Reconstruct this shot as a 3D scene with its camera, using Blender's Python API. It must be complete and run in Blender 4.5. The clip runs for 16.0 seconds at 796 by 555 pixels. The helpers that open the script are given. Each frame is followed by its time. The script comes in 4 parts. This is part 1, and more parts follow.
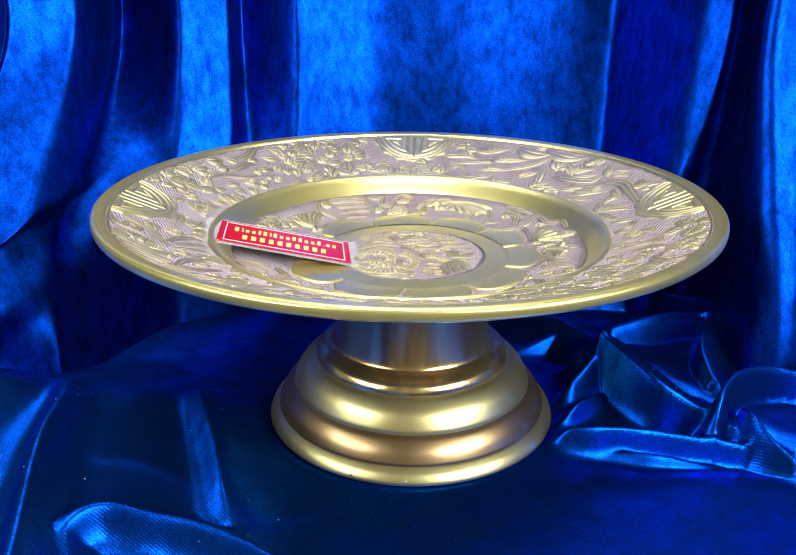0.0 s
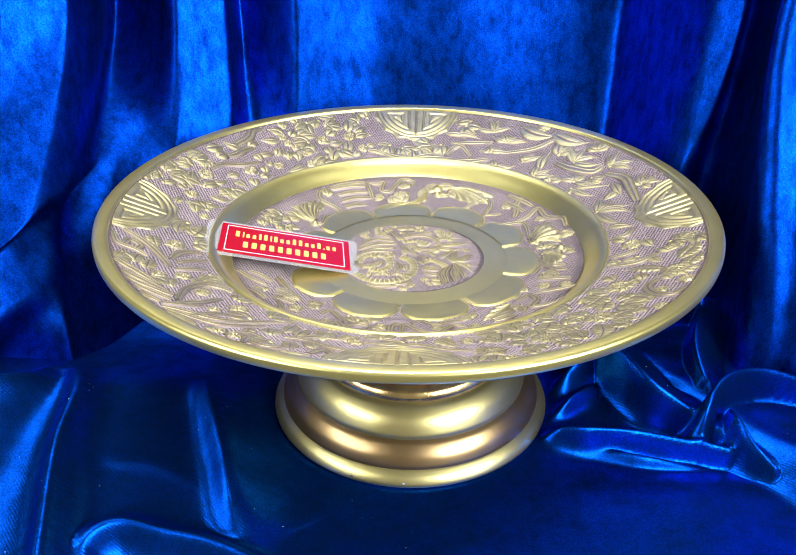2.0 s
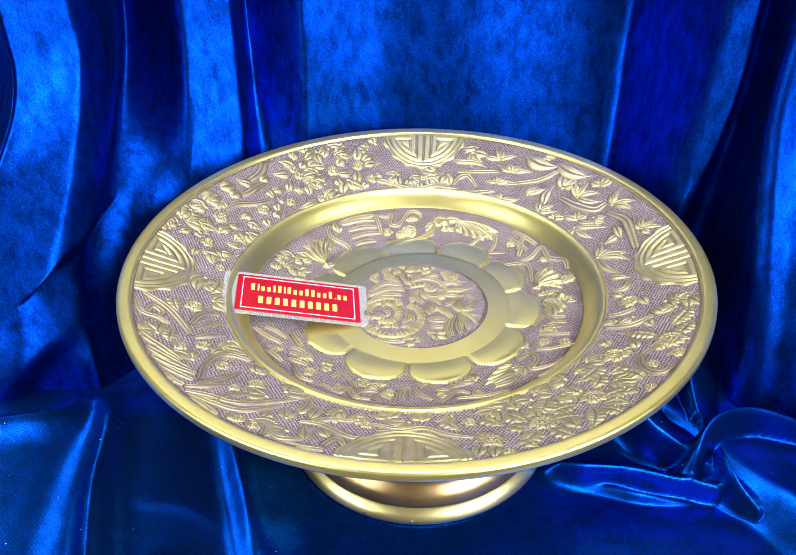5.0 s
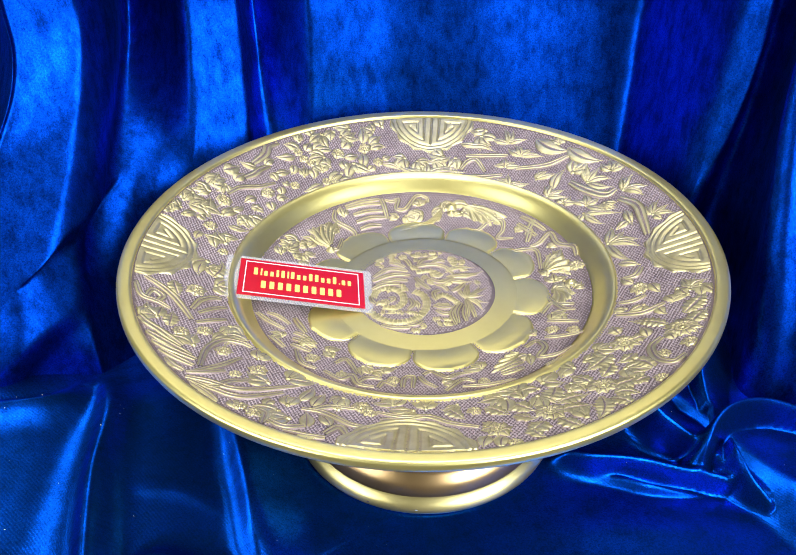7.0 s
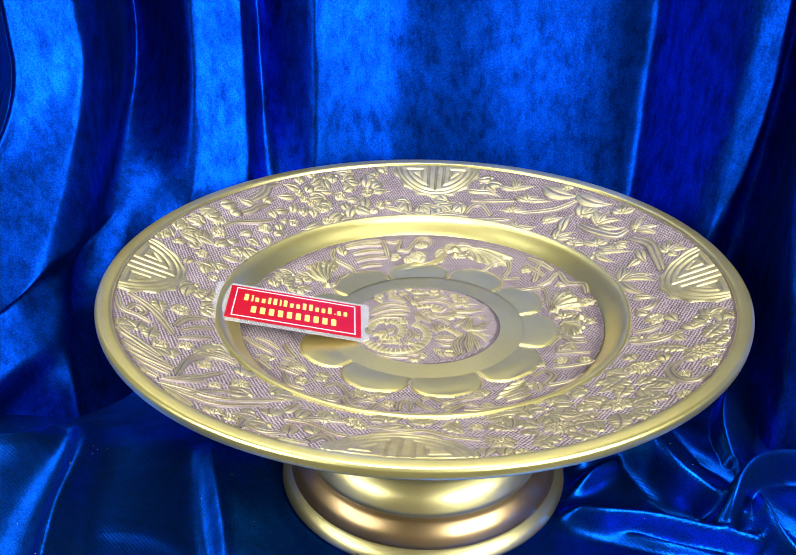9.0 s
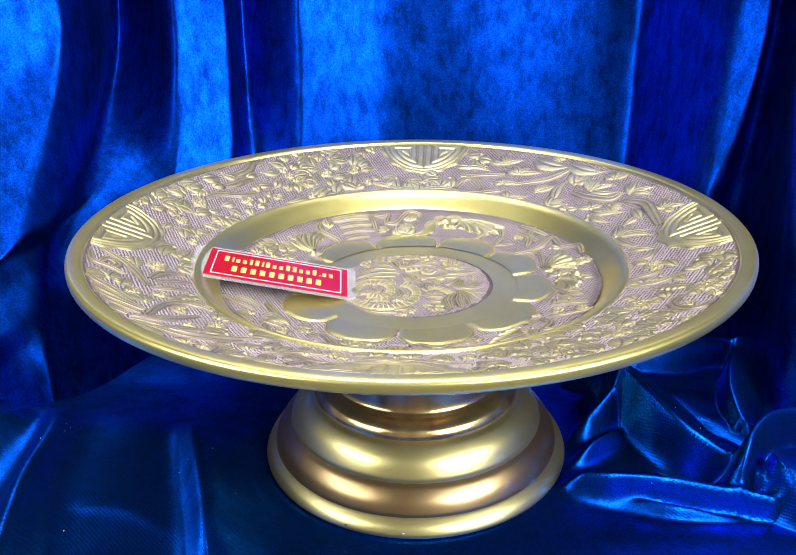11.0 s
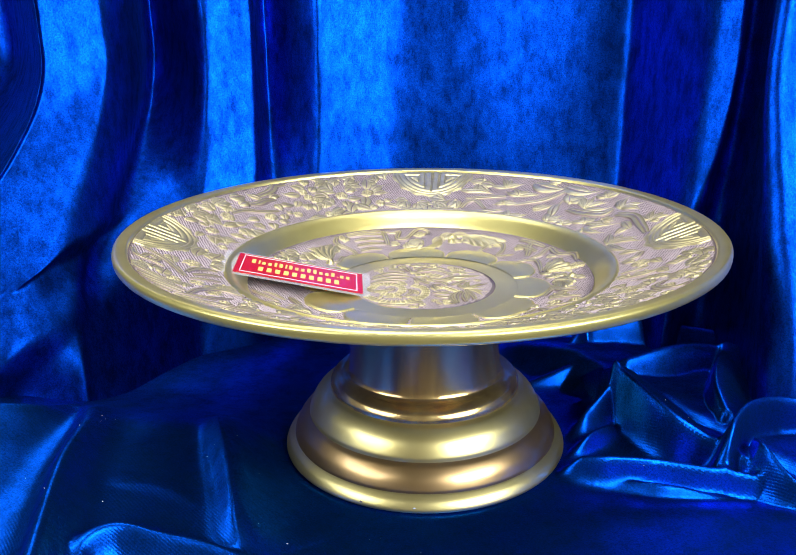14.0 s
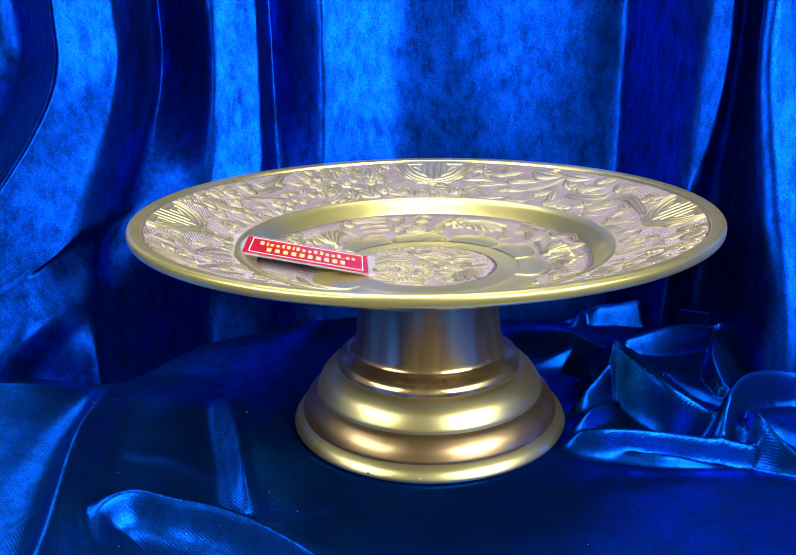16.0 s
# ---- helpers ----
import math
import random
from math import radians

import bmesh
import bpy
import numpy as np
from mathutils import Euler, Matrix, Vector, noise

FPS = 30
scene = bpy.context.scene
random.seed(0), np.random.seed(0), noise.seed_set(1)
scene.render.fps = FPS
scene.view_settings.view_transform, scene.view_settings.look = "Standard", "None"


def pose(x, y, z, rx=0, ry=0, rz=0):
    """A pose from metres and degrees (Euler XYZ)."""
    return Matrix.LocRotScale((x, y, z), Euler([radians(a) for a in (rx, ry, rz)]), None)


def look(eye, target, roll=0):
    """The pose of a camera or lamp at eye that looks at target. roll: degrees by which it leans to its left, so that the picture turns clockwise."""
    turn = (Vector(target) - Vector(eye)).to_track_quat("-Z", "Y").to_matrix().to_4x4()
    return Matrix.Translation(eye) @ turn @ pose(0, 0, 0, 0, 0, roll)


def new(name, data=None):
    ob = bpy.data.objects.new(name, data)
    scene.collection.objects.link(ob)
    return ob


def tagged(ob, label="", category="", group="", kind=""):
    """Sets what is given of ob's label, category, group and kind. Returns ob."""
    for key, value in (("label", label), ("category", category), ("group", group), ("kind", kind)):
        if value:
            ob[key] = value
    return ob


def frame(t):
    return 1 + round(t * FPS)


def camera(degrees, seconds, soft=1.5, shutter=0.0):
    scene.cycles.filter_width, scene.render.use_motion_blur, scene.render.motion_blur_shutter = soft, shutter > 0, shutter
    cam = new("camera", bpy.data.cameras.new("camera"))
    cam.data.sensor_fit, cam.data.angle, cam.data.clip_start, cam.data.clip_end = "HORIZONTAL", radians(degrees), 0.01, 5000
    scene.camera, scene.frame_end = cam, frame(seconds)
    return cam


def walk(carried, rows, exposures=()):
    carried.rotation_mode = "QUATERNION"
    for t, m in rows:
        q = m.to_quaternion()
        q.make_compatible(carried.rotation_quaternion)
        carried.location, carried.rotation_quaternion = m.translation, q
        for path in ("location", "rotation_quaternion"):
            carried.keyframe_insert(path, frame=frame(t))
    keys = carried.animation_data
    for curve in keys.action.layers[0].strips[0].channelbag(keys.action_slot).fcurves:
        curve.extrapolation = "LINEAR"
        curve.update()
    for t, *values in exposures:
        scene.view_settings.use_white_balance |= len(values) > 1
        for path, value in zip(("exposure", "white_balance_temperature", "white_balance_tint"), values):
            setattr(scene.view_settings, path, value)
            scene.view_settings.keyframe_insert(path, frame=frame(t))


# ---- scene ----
# ---------------------------------------------------------------- camera
cam = camera(51.47, 16.0, 1.0)
PATH = [
    (0, (0.0048, -0.3996, 0.2280), (1.40, -21.16, 0.45)),
    (0.5, (0.0080, -0.3978, 0.2423), (1.23, -23.11, 0.35)),
    (1, (0.0093, -0.3905, 0.2572), (1.27, -25.31, 0.25)),
    (1.5, (0.0097, -0.3818, 0.2698), (1.65, -27.43, 0.22)),
    (2, (0.0090, -0.3791, 0.2860), (2.07, -29.27, 0.25)),
    (2.5, (0.0093, -0.3763, 0.3039), (2.77, -30.69, -0.03)),
    (3, (0.0087, -0.3644, 0.3129), (3.22, -31.99, -0.30)),
    (3.5, (0.0118, -0.3485, 0.3212), (3.45, -33.22, -0.66)),
    (6, (0.0114, -0.3639, 0.3691), (3.20, -36.13, -0.87)),
    (6.5, (0.0120, -0.3600, 0.3653), (3.45, -36.53, -0.84)),
    (7, (0.0125, -0.3517, 0.3514), (3.96, -36.16, -0.87)),
    (7.5, (0.0121, -0.3507, 0.3346), (4.48, -34.43, -0.79)),
    (8, (0.0069, -0.3559, 0.3237), (4.91, -31.86, -0.64)),
    (8.5, (0.0083, -0.3562, 0.3104), (4.84, -29.29, -0.20)),
    (9, (0.0166, -0.3568, 0.2965), (4.50, -27.36, 0.20)),
    (9.5, (0.0185, -0.3574, 0.2766), (4.04, -25.67, 0.60)),
    (9.7, (0.0196, -0.3572, 0.2677), (3.94, -25.10, 0.65)),
    (11.8, (0.0229, -0.3720, 0.2435), (4.85, -22.97, -1.82)),
    (12, (0.0237, -0.3758, 0.2501), (5.00, -23.03, -1.99)),
    (12.5, (0.0239, -0.3883, 0.2500), (5.12, -22.25, -1.94)),
    (13, (0.0249, -0.3970, 0.2455), (4.90, -20.99, -1.57)),
    (13.5, (0.0210, -0.4041, 0.2351), (4.73, -19.54, -1.09)),
    (14, (0.0212, -0.4102, 0.2265), (4.53, -18.31, -0.71)),
    (14.5, (0.0193, -0.4153, 0.2120), (4.36, -17.39, -0.40)),
    (15, (0.0194, -0.4227, 0.2035), (4.33, -16.64, -0.37)),
    (15.5, (0.0182, -0.4246, 0.2005), (4.32, -16.71, -0.60)),
    (16, (0.0203, -0.4273, 0.2151), (4.57, -17.56, -1.12)),
]
walk(cam, [(t, pose(*eye, 0, 0, 0) @ pose(0, 0, 0, 90 + a[1], 0, a[0]) @ pose(0, 0, 0, 0, 0, a[2])) for t, eye, a in PATH])

# ---------------------------------------------------------------- world and light
world = bpy.data.worlds.new("room_dark")
world.use_nodes = True
world.node_tree.nodes["Background"].inputs[0].default_value = (0.5, 0.6, 0.8, 1)
world.node_tree.nodes["Background"].inputs[1].default_value = 0.02
scene.world = world
scene.view_settings.exposure = 0.0


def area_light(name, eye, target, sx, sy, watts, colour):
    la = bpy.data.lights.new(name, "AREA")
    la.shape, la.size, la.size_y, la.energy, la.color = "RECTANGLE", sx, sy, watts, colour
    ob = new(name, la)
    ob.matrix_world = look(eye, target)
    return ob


# unseen overhead lamps, added to brighten the dish, curtain fold and cloth ridges
area_light("added_overhead_lamp", (-0.35, 0.75, 2.28), (-0.35, 0.75, 0), 1.8, 1.2, 25, (1.0, 0.98, 0.95))
area_light("added_overhead_lamp", (0.0, -0.45, 2.28), (0.0, -0.45, 0), 1.2, 0.6, 34, (1.0, 0.98, 0.95))
area_light("window_daylight", (1.55, -1.45, 1.15), (0, 0, 0.1), 1.6, 1.0, 100, (0.95, 0.98, 1.0))
area_light("window_daylight", (-1.65, -1.20, 1.15), (0, 0, 0.1), 1.6, 1.0, 44, (0.95, 0.98, 1.0))


# ---------------------------------------------------------------- materials
def material(name):
    m = bpy.data.materials.new(name)
    m.use_nodes = True
    nt = m.node_tree
    return m, nt, nt.nodes["Principled BSDF"]


def ramp(nt, fac, stops):
    r = nt.nodes.new("ShaderNodeValToRGB")
    while len(r.color_ramp.elements) < len(stops):
        r.color_ramp.elements.new(0.5)
    for e, (p, c) in zip(r.color_ramp.elements, stops):
        e.position, e.color = p, (*c, 1) if len(c) == 3 else c
    nt.links.new(fac, r.inputs[0])
    return r.outputs[0]


def coords(nt):
    return nt.nodes.new("ShaderNodeTexCoord").outputs["Object"]


def noise_tex(nt, vec, scale, detail=4.0, rough=0.55):
    n = nt.nodes.new("ShaderNodeTexNoise")
    n.inputs["Scale"].default_value, n.inputs["Detail"].default_value, n.inputs["Roughness"].default_value = scale, detail, rough
    nt.links.new(vec, n.inputs["Vector"])
    return n.outputs["Fac"]


def bump(nt, height, strength, distance, normal=None):
    b = nt.nodes.new("ShaderNodeBump")
    b.inputs["Strength"].default_value, b.inputs["Distance"].default_value = strength, distance
    nt.links.new(height, b.inputs["Height"])
    if normal:
        nt.links.new(normal, b.inputs["Normal"])
    return b.outputs[0]


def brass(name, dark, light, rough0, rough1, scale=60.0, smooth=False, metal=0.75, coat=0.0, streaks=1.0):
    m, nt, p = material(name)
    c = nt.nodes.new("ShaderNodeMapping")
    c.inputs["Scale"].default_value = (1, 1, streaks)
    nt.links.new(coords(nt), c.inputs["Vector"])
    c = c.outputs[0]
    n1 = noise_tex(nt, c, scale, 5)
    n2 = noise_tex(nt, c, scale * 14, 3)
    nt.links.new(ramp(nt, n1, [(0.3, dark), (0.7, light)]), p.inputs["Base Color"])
    if smooth:
        p.inputs["Roughness"].default_value = 0.5 * (rough0 + rough1)
    else:
        nt.links.new(ramp(nt, n2, [(0.3, (rough0,) * 3), (0.7, (rough1,) * 3)]), p.inputs["Roughness"])
        nt.links.new(bump(nt, n2, 0.5, 0.00003), p.inputs["Normal"])
    p.inputs["Metallic"].default_value = metal
    p.inputs["Coat Weight"].default_value, p.inputs["Coat Roughness"].default_value = coat, 0.06
    return m


polished = brass("polished_brass", (0.66, 0.58, 0.21), (0.76, 0.69, 0.27), 0.28, 0.34, 30, True, 0.9, 0.1)
base_brass = brass("base_brass", (0.48, 0.41, 0.16), (0.62, 0.55, 0.25), 0.32, 0.36, 30, True, 0.94, 0.25)
relief_brass = brass("relief_brass", (0.43, 0.38, 0.20), (0.60, 0.55, 0.30), 0.32, 0.44, 150, False, 0.85)
patina = brass("patina_brass", (0.25, 0.205, 0.225), (0.36, 0.30, 0.325), 0.45, 0.56, 90, False, 0.5)
dark_ground = brass("dark_ground_brass", (0.12, 0.09, 0.095), (0.19, 0.15, 0.15), 0.45, 0.55, 90, False, 0.5)
# darker brass for flanks and cuts: patina plus shade put into the colour
shaded_recess_brass = brass("shaded_recess_brass", (0.20, 0.15, 0.14), (0.31, 0.245, 0.23), 0.40, 0.52, 90, False, 0.6)
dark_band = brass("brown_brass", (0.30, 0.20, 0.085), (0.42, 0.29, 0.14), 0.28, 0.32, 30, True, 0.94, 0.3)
# the room's reflection on the stem, put into the colour as golden streaks
painted_reflections = brass("painted_reflection_brass", (0.30, 0.17, 0.09), (0.78, 0.60, 0.24), 0.20, 0.26, 70, True, 0.94, 0.3, 0.06)


def velvet(name, ribs):
    """Dark pile that shines where it is turned towards the windows; ribs: the fine cords of the cloth on the table."""
    m, nt, p = material(name)
    c = coords(nt)
    stretch = nt.nodes.new("ShaderNodeMapping")
    stretch.inputs["Scale"].default_value = (1, 1, 0.5)
    nt.links.new(c, stretch.inputs["Vector"])
    big = noise_tex(nt, stretch.outputs[0], 42.0, 3, 0.55)
    mid = noise_tex(nt, c, 230.0, 4, 0.6)
    fine = noise_tex(nt, c, 1700.0, 2)
    n = bump(nt, big, 0.5, 0.0006 if ribs else 0.0004)
    n = bump(nt, mid, 0.4, 0.00015 if ribs else 0.00018, n)
    n = bump(nt, fine, 0.7, 0.00007 if ribs else 0.00016, n)
    if ribs:
        w = nt.nodes.new("ShaderNodeTexWave")
        w.bands_direction = "DIAGONAL"
        w.inputs["Scale"].default_value, w.inputs["Distortion"].default_value, w.inputs["Detail Scale"].default_value = 310, 1.5, 0.4
        nt.links.new(c, w.inputs["Vector"])
        n = bump(nt, w.outputs["Fac"], 0.5, 0.00006, n)
    nt.links.new(ramp(nt, big, [(0.3, (0.0004, 0.0055, 0.026)), (0.7, (0.0006, 0.0085, 0.040))] if ribs else [(0.3, (0.0002, 0.0020, 0.014)), (0.7, (0.0003, 0.0030, 0.022))]), p.inputs["Base Color"])
    p.inputs["Roughness"].default_value = 0.7
    p.inputs["Specular IOR Level"].default_value = 0.0
    p.inputs["Sheen Weight"].default_value, p.inputs["Sheen Roughness"].default_value = 0.12 if ribs else 0.12, 0.22
    p.inputs["Sheen Tint"].default_value = (0.002, 0.06, 1.0, 1)
    nt.links.new(n, p.inputs["Normal"])
    g = nt.nodes.new("ShaderNodeBsdfAnisotropic")
    g.inputs["Color"].default_value = (0.0011, 0.082, 0.68, 1) if ribs else (0.0009, 0.070, 0.70, 1)
    g.inputs["Roughness"].default_value = 0.30 if ribs else 0.36
    # the nap leans: towards the front edge on the table, upwards on the curtain
    lean = nt.nodes.new("ShaderNodeVectorMath")
    lean.operation = "ADD"
    lean.inputs[1].default_value = (0.32, -0.23, 0) if ribs else (0, 0, 0.20)
    unit = nt.nodes.new("ShaderNodeVectorMath")
    unit.operation = "NORMALIZE"
    nt.links.new(n, lean.inputs[0])
    nt.links.new(lean.outputs[0], unit.inputs[0])
    nt.links.new(unit.outputs[0], g.inputs["Normal"])
    # the pile is crushed in some places
    tufts = ramp(nt, noise_tex(nt, c, 1100.0, 4, 0.75), [(0.34, (0.26,) * 3), (0.66, (0.88,) * 3)])
    crush = ramp(nt, noise_tex(nt, stretch.outputs[0], 70.0 if ribs else 120.0, 7, 0.72), [(0.36, ((0.4 if ribs else 0.3),) * 3), (0.62, (1.0,) * 3)])
    both = nt.nodes.new("ShaderNodeMath")
    both.operation = "MULTIPLY"
    nt.links.new(tufts, both.inputs[0])
    nt.links.new(crush, both.inputs[1])
    mix = nt.nodes.new("ShaderNodeMixShader")
    nt.links.new(both.outputs[0], mix.inputs[0])
    nt.links.new(p.outputs[0], mix.inputs[1])
    nt.links.new(g.outputs[0], mix.inputs[2])
    nt.links.new(mix.outputs[0], nt.nodes["Material Output"].inputs["Surface"])
    return m


velvet_blue = velvet("royal_blue_velvet", False)
velvet_ribbed = velvet("ribbed_blue_velvet", True)


def plain(name, colour, rough=0.6, scale=8.0):
    m, nt, p = material(name)
    n = noise_tex(nt, coords(nt), scale, 4)
    lo = tuple(v * 0.92 for v in colour)
    nt.links.new(ramp(nt, n, [(0.3, lo), (0.7, colour)]), p.inputs["Base Color"])
    p.inputs["Roughness"].default_value = rough
    return m


wall_paint = plain("wall_paint", (0.84, 0.80, 0.70))
dark_paint = plain("dark_paint", (0.10, 0.10, 0.095))
warm_paint = plain("warm_paint", (0.19, 0.165, 0.13))
ceiling_paint = plain("ceiling_paint", (0.30, 0.30, 0.29))
floor_tile = plain("floor_tile", (0.09, 0.08, 0.07), 0.4)
table_wood = plain("table_wood", (0.30, 0.19, 0.11), 0.45, 25)
red_card = plain("red_card", (0.42, 0.0015, 0.011), 0.3, 90)
yellow_ink = plain("yellow_ink", (0.85, 0.60, 0.16), 0.4, 90)
film, film_nt, film_p = material("clear_laminate")
film_p.inputs["Base Color"].default_value = (0.85, 0.85, 0.9, 1)
film_p.inputs["Roughness"].default_value = 0.18
film_p.inputs["Alpha"].default_value = 0.2
white_line = plain("white_line", (0.85, 0.72, 0.72), 0.4, 90)


# ---------------------------------------------------------------- mesh helpers
def part(name, verts, faces, mat, parent=None, label="", smooth=True):
    me = bpy.data.meshes.new(name)
    me.from_pydata([tuple(v) for v in verts], [], [tuple(f) for f in faces])
    me.materials.append(mat)
    if smooth:
        me.polygons.foreach_set("use_smooth", [True] * len(me.polygons))
    me.update()
    ob = new(name, me)
    ob.parent = parent
    if label:
        tagged(ob, label)
    return ob


def grid_faces(nu, nv, wrap=False):
    i, j = np.meshgrid(np.arange(nu if wrap else nu - 1), np.arange(nv - 1), indexing="ij")
    a, b = i * nv + j, ((i + 1) % nu) * nv + j
    return np.stack([a, b, b + 1, a + 1], -1).reshape(-1, 4)


def sheet(name, pts, mat, parent=None, label="", wrap=False):
    """A smooth mesh from an array of points of shape (nu, nv, 3)."""
    nu, nv, _ = pts.shape
    return part(name, pts.reshape(-1, 3).tolist(), grid_faces(nu, nv, wrap).tolist(), mat, parent, label)


def lathe(name, outline, mat, parent=None, label="", steps=160, centre=(0, 0)):
    """A body of revolution from (radius, height) pairs."""
    a = np.linspace(0, 2 * np.pi, steps, endpoint=False)
    o = np.array(outline, float)
    pts = np.empty((steps, len(o), 3))
    pts[:, :, 0] = centre[0] + np.cos(a)[:, None] * o[:, 0]
    pts[:, :, 1] = centre[1] + np.sin(a)[:, None] * o[:, 0]
    pts[:, :, 2] = o[:, 1]
    return sheet(name, pts, mat, parent, label, True)


def smooth_line(knots, n=8):
    """Points of a smooth curve through the knots."""
    k = np.array(knots, float)
    e = np.vstack([2 * k[0] - k[1], k, 2 * k[-1] - k[-2]])
    out = []
    for i in range(1, len(e) - 2):
        for s in np.arange(n) / n:
            p0, p1, p2, p3 = e[i - 1:i + 3]
            out.append(0.5 * (2 * p1 + (p2 - p0) * s + (2 * p0 - 5 * p1 + 4 * p2 - p3) * s ** 2 + (3 * p1 - p0 - 3 * p2 + p3) * s ** 3))
    return np.array(out + [k[-1]])


def box(name, lo, hi, mat, kind="structure", label="", parent=None):
    x0, y0, z0 = lo
    x1, y1, z1 = hi
    v = [(x, y, z) for x in (x0, x1) for y in (y0, y1) for z in (z0, z1)]
    f = [(0, 1, 3, 2), (4, 6, 7, 5), (0, 4, 5, 1), (2, 3, 7, 6), (0, 2, 6, 4), (1, 5, 7, 3)]
    ob = part(name, v, f, mat, parent, "", False)
    return tagged(ob, label, "", "", kind) if kind or label else ob


# ---------------------------------------------------------------- the room, which closes the place
FLOOR = -0.76
box("floor", (-2, -2.4, FLOOR - 0.1), (2, 1.6, FLOOR), floor_tile, label="plain dark tiled room floor below the table")
box("ceiling", (-2, -2.4, 2.3), (2, 1.6, 2.4), ceiling_paint, label="plain grey ceiling above the display")
# unseen walls: the pale one brightens the dish, dark ones deepen the velvet
box("wall_north", (-2, 1.6, FLOOR - 0.1), (2, 1.7, 2.4), wall_paint, label="plain white wall behind the curtain")
box("wall_south", (-2, -2.5, FLOOR - 0.1), (2, -2.4, 2.4), warm_paint, label="plain brownish grey wall behind the camera")
box("wall_east", (2, -2.5, FLOOR - 0.1), (2.1, 1.7, 2.4), dark_paint, label="plain dark grey side wall of the room")
box("wall_west", (-2.1, -2.5, FLOOR - 0.1), (-2, 1.7, 2.4), dark_paint, label="plain dark grey side wall of the room")


# ---------------------------------------------------------------- velvet
def ridge(X, Y, knots, left, right, sharp=1.5):
    """The height that a fold along the knots (x, y, height) adds; left and right are the widths of its flanks; sharp 0: a creased crest."""
    k = smooth_line(knots, 6)
    best = np.full(X.shape, 1e9)
    H = np.zeros(X.shape)
    for (x0, y0, h0), (x1, y1, h1) in zip(k[:-1], k[1:]):
        dx, dy = x1 - x0, y1 - y0
        L = dx * dx + dy * dy + 1e-12
        s = np.clip(((X - x0) * dx + (Y - y0) * dy) / L, 0, 1)
        px, py = X - x0 - s * dx, Y - y0 - s * dy
        d = np.hypot(px, py)
        side = dx * py - dy * px
        w = np.where(side > 0, left, right)
        m = d < best
        best = np.where(m, d, best)
        fall = np.exp(0.4 - np.hypot(d / w, 0.4)) if sharp == 0 else (1 + (d / (1.6 * w)) ** 2) ** (-2.2 * sharp)
        H = np.where(m, (h0 + s * (h1 - h0)) * fall, H)
    return H


def waves(X, Y, seed, scale):
    rng = np.random.RandomState(seed)
    out = np.zeros(X.shape)
    for i in range(9):
        a, f, p = rng.uniform(0, 6.28), rng.uniform(0.5, 1.6) / scale, rng.uniform(0, 6.28)
        out += np.sin((X * np.cos(a) + Y * np.sin(a)) * f * 6.28 + p) / 9
    return out


def step(x, a, b):
    t = np.clip((x - a) / (b - a), 0, 1)
    return t * t * (3 - 2 * t)


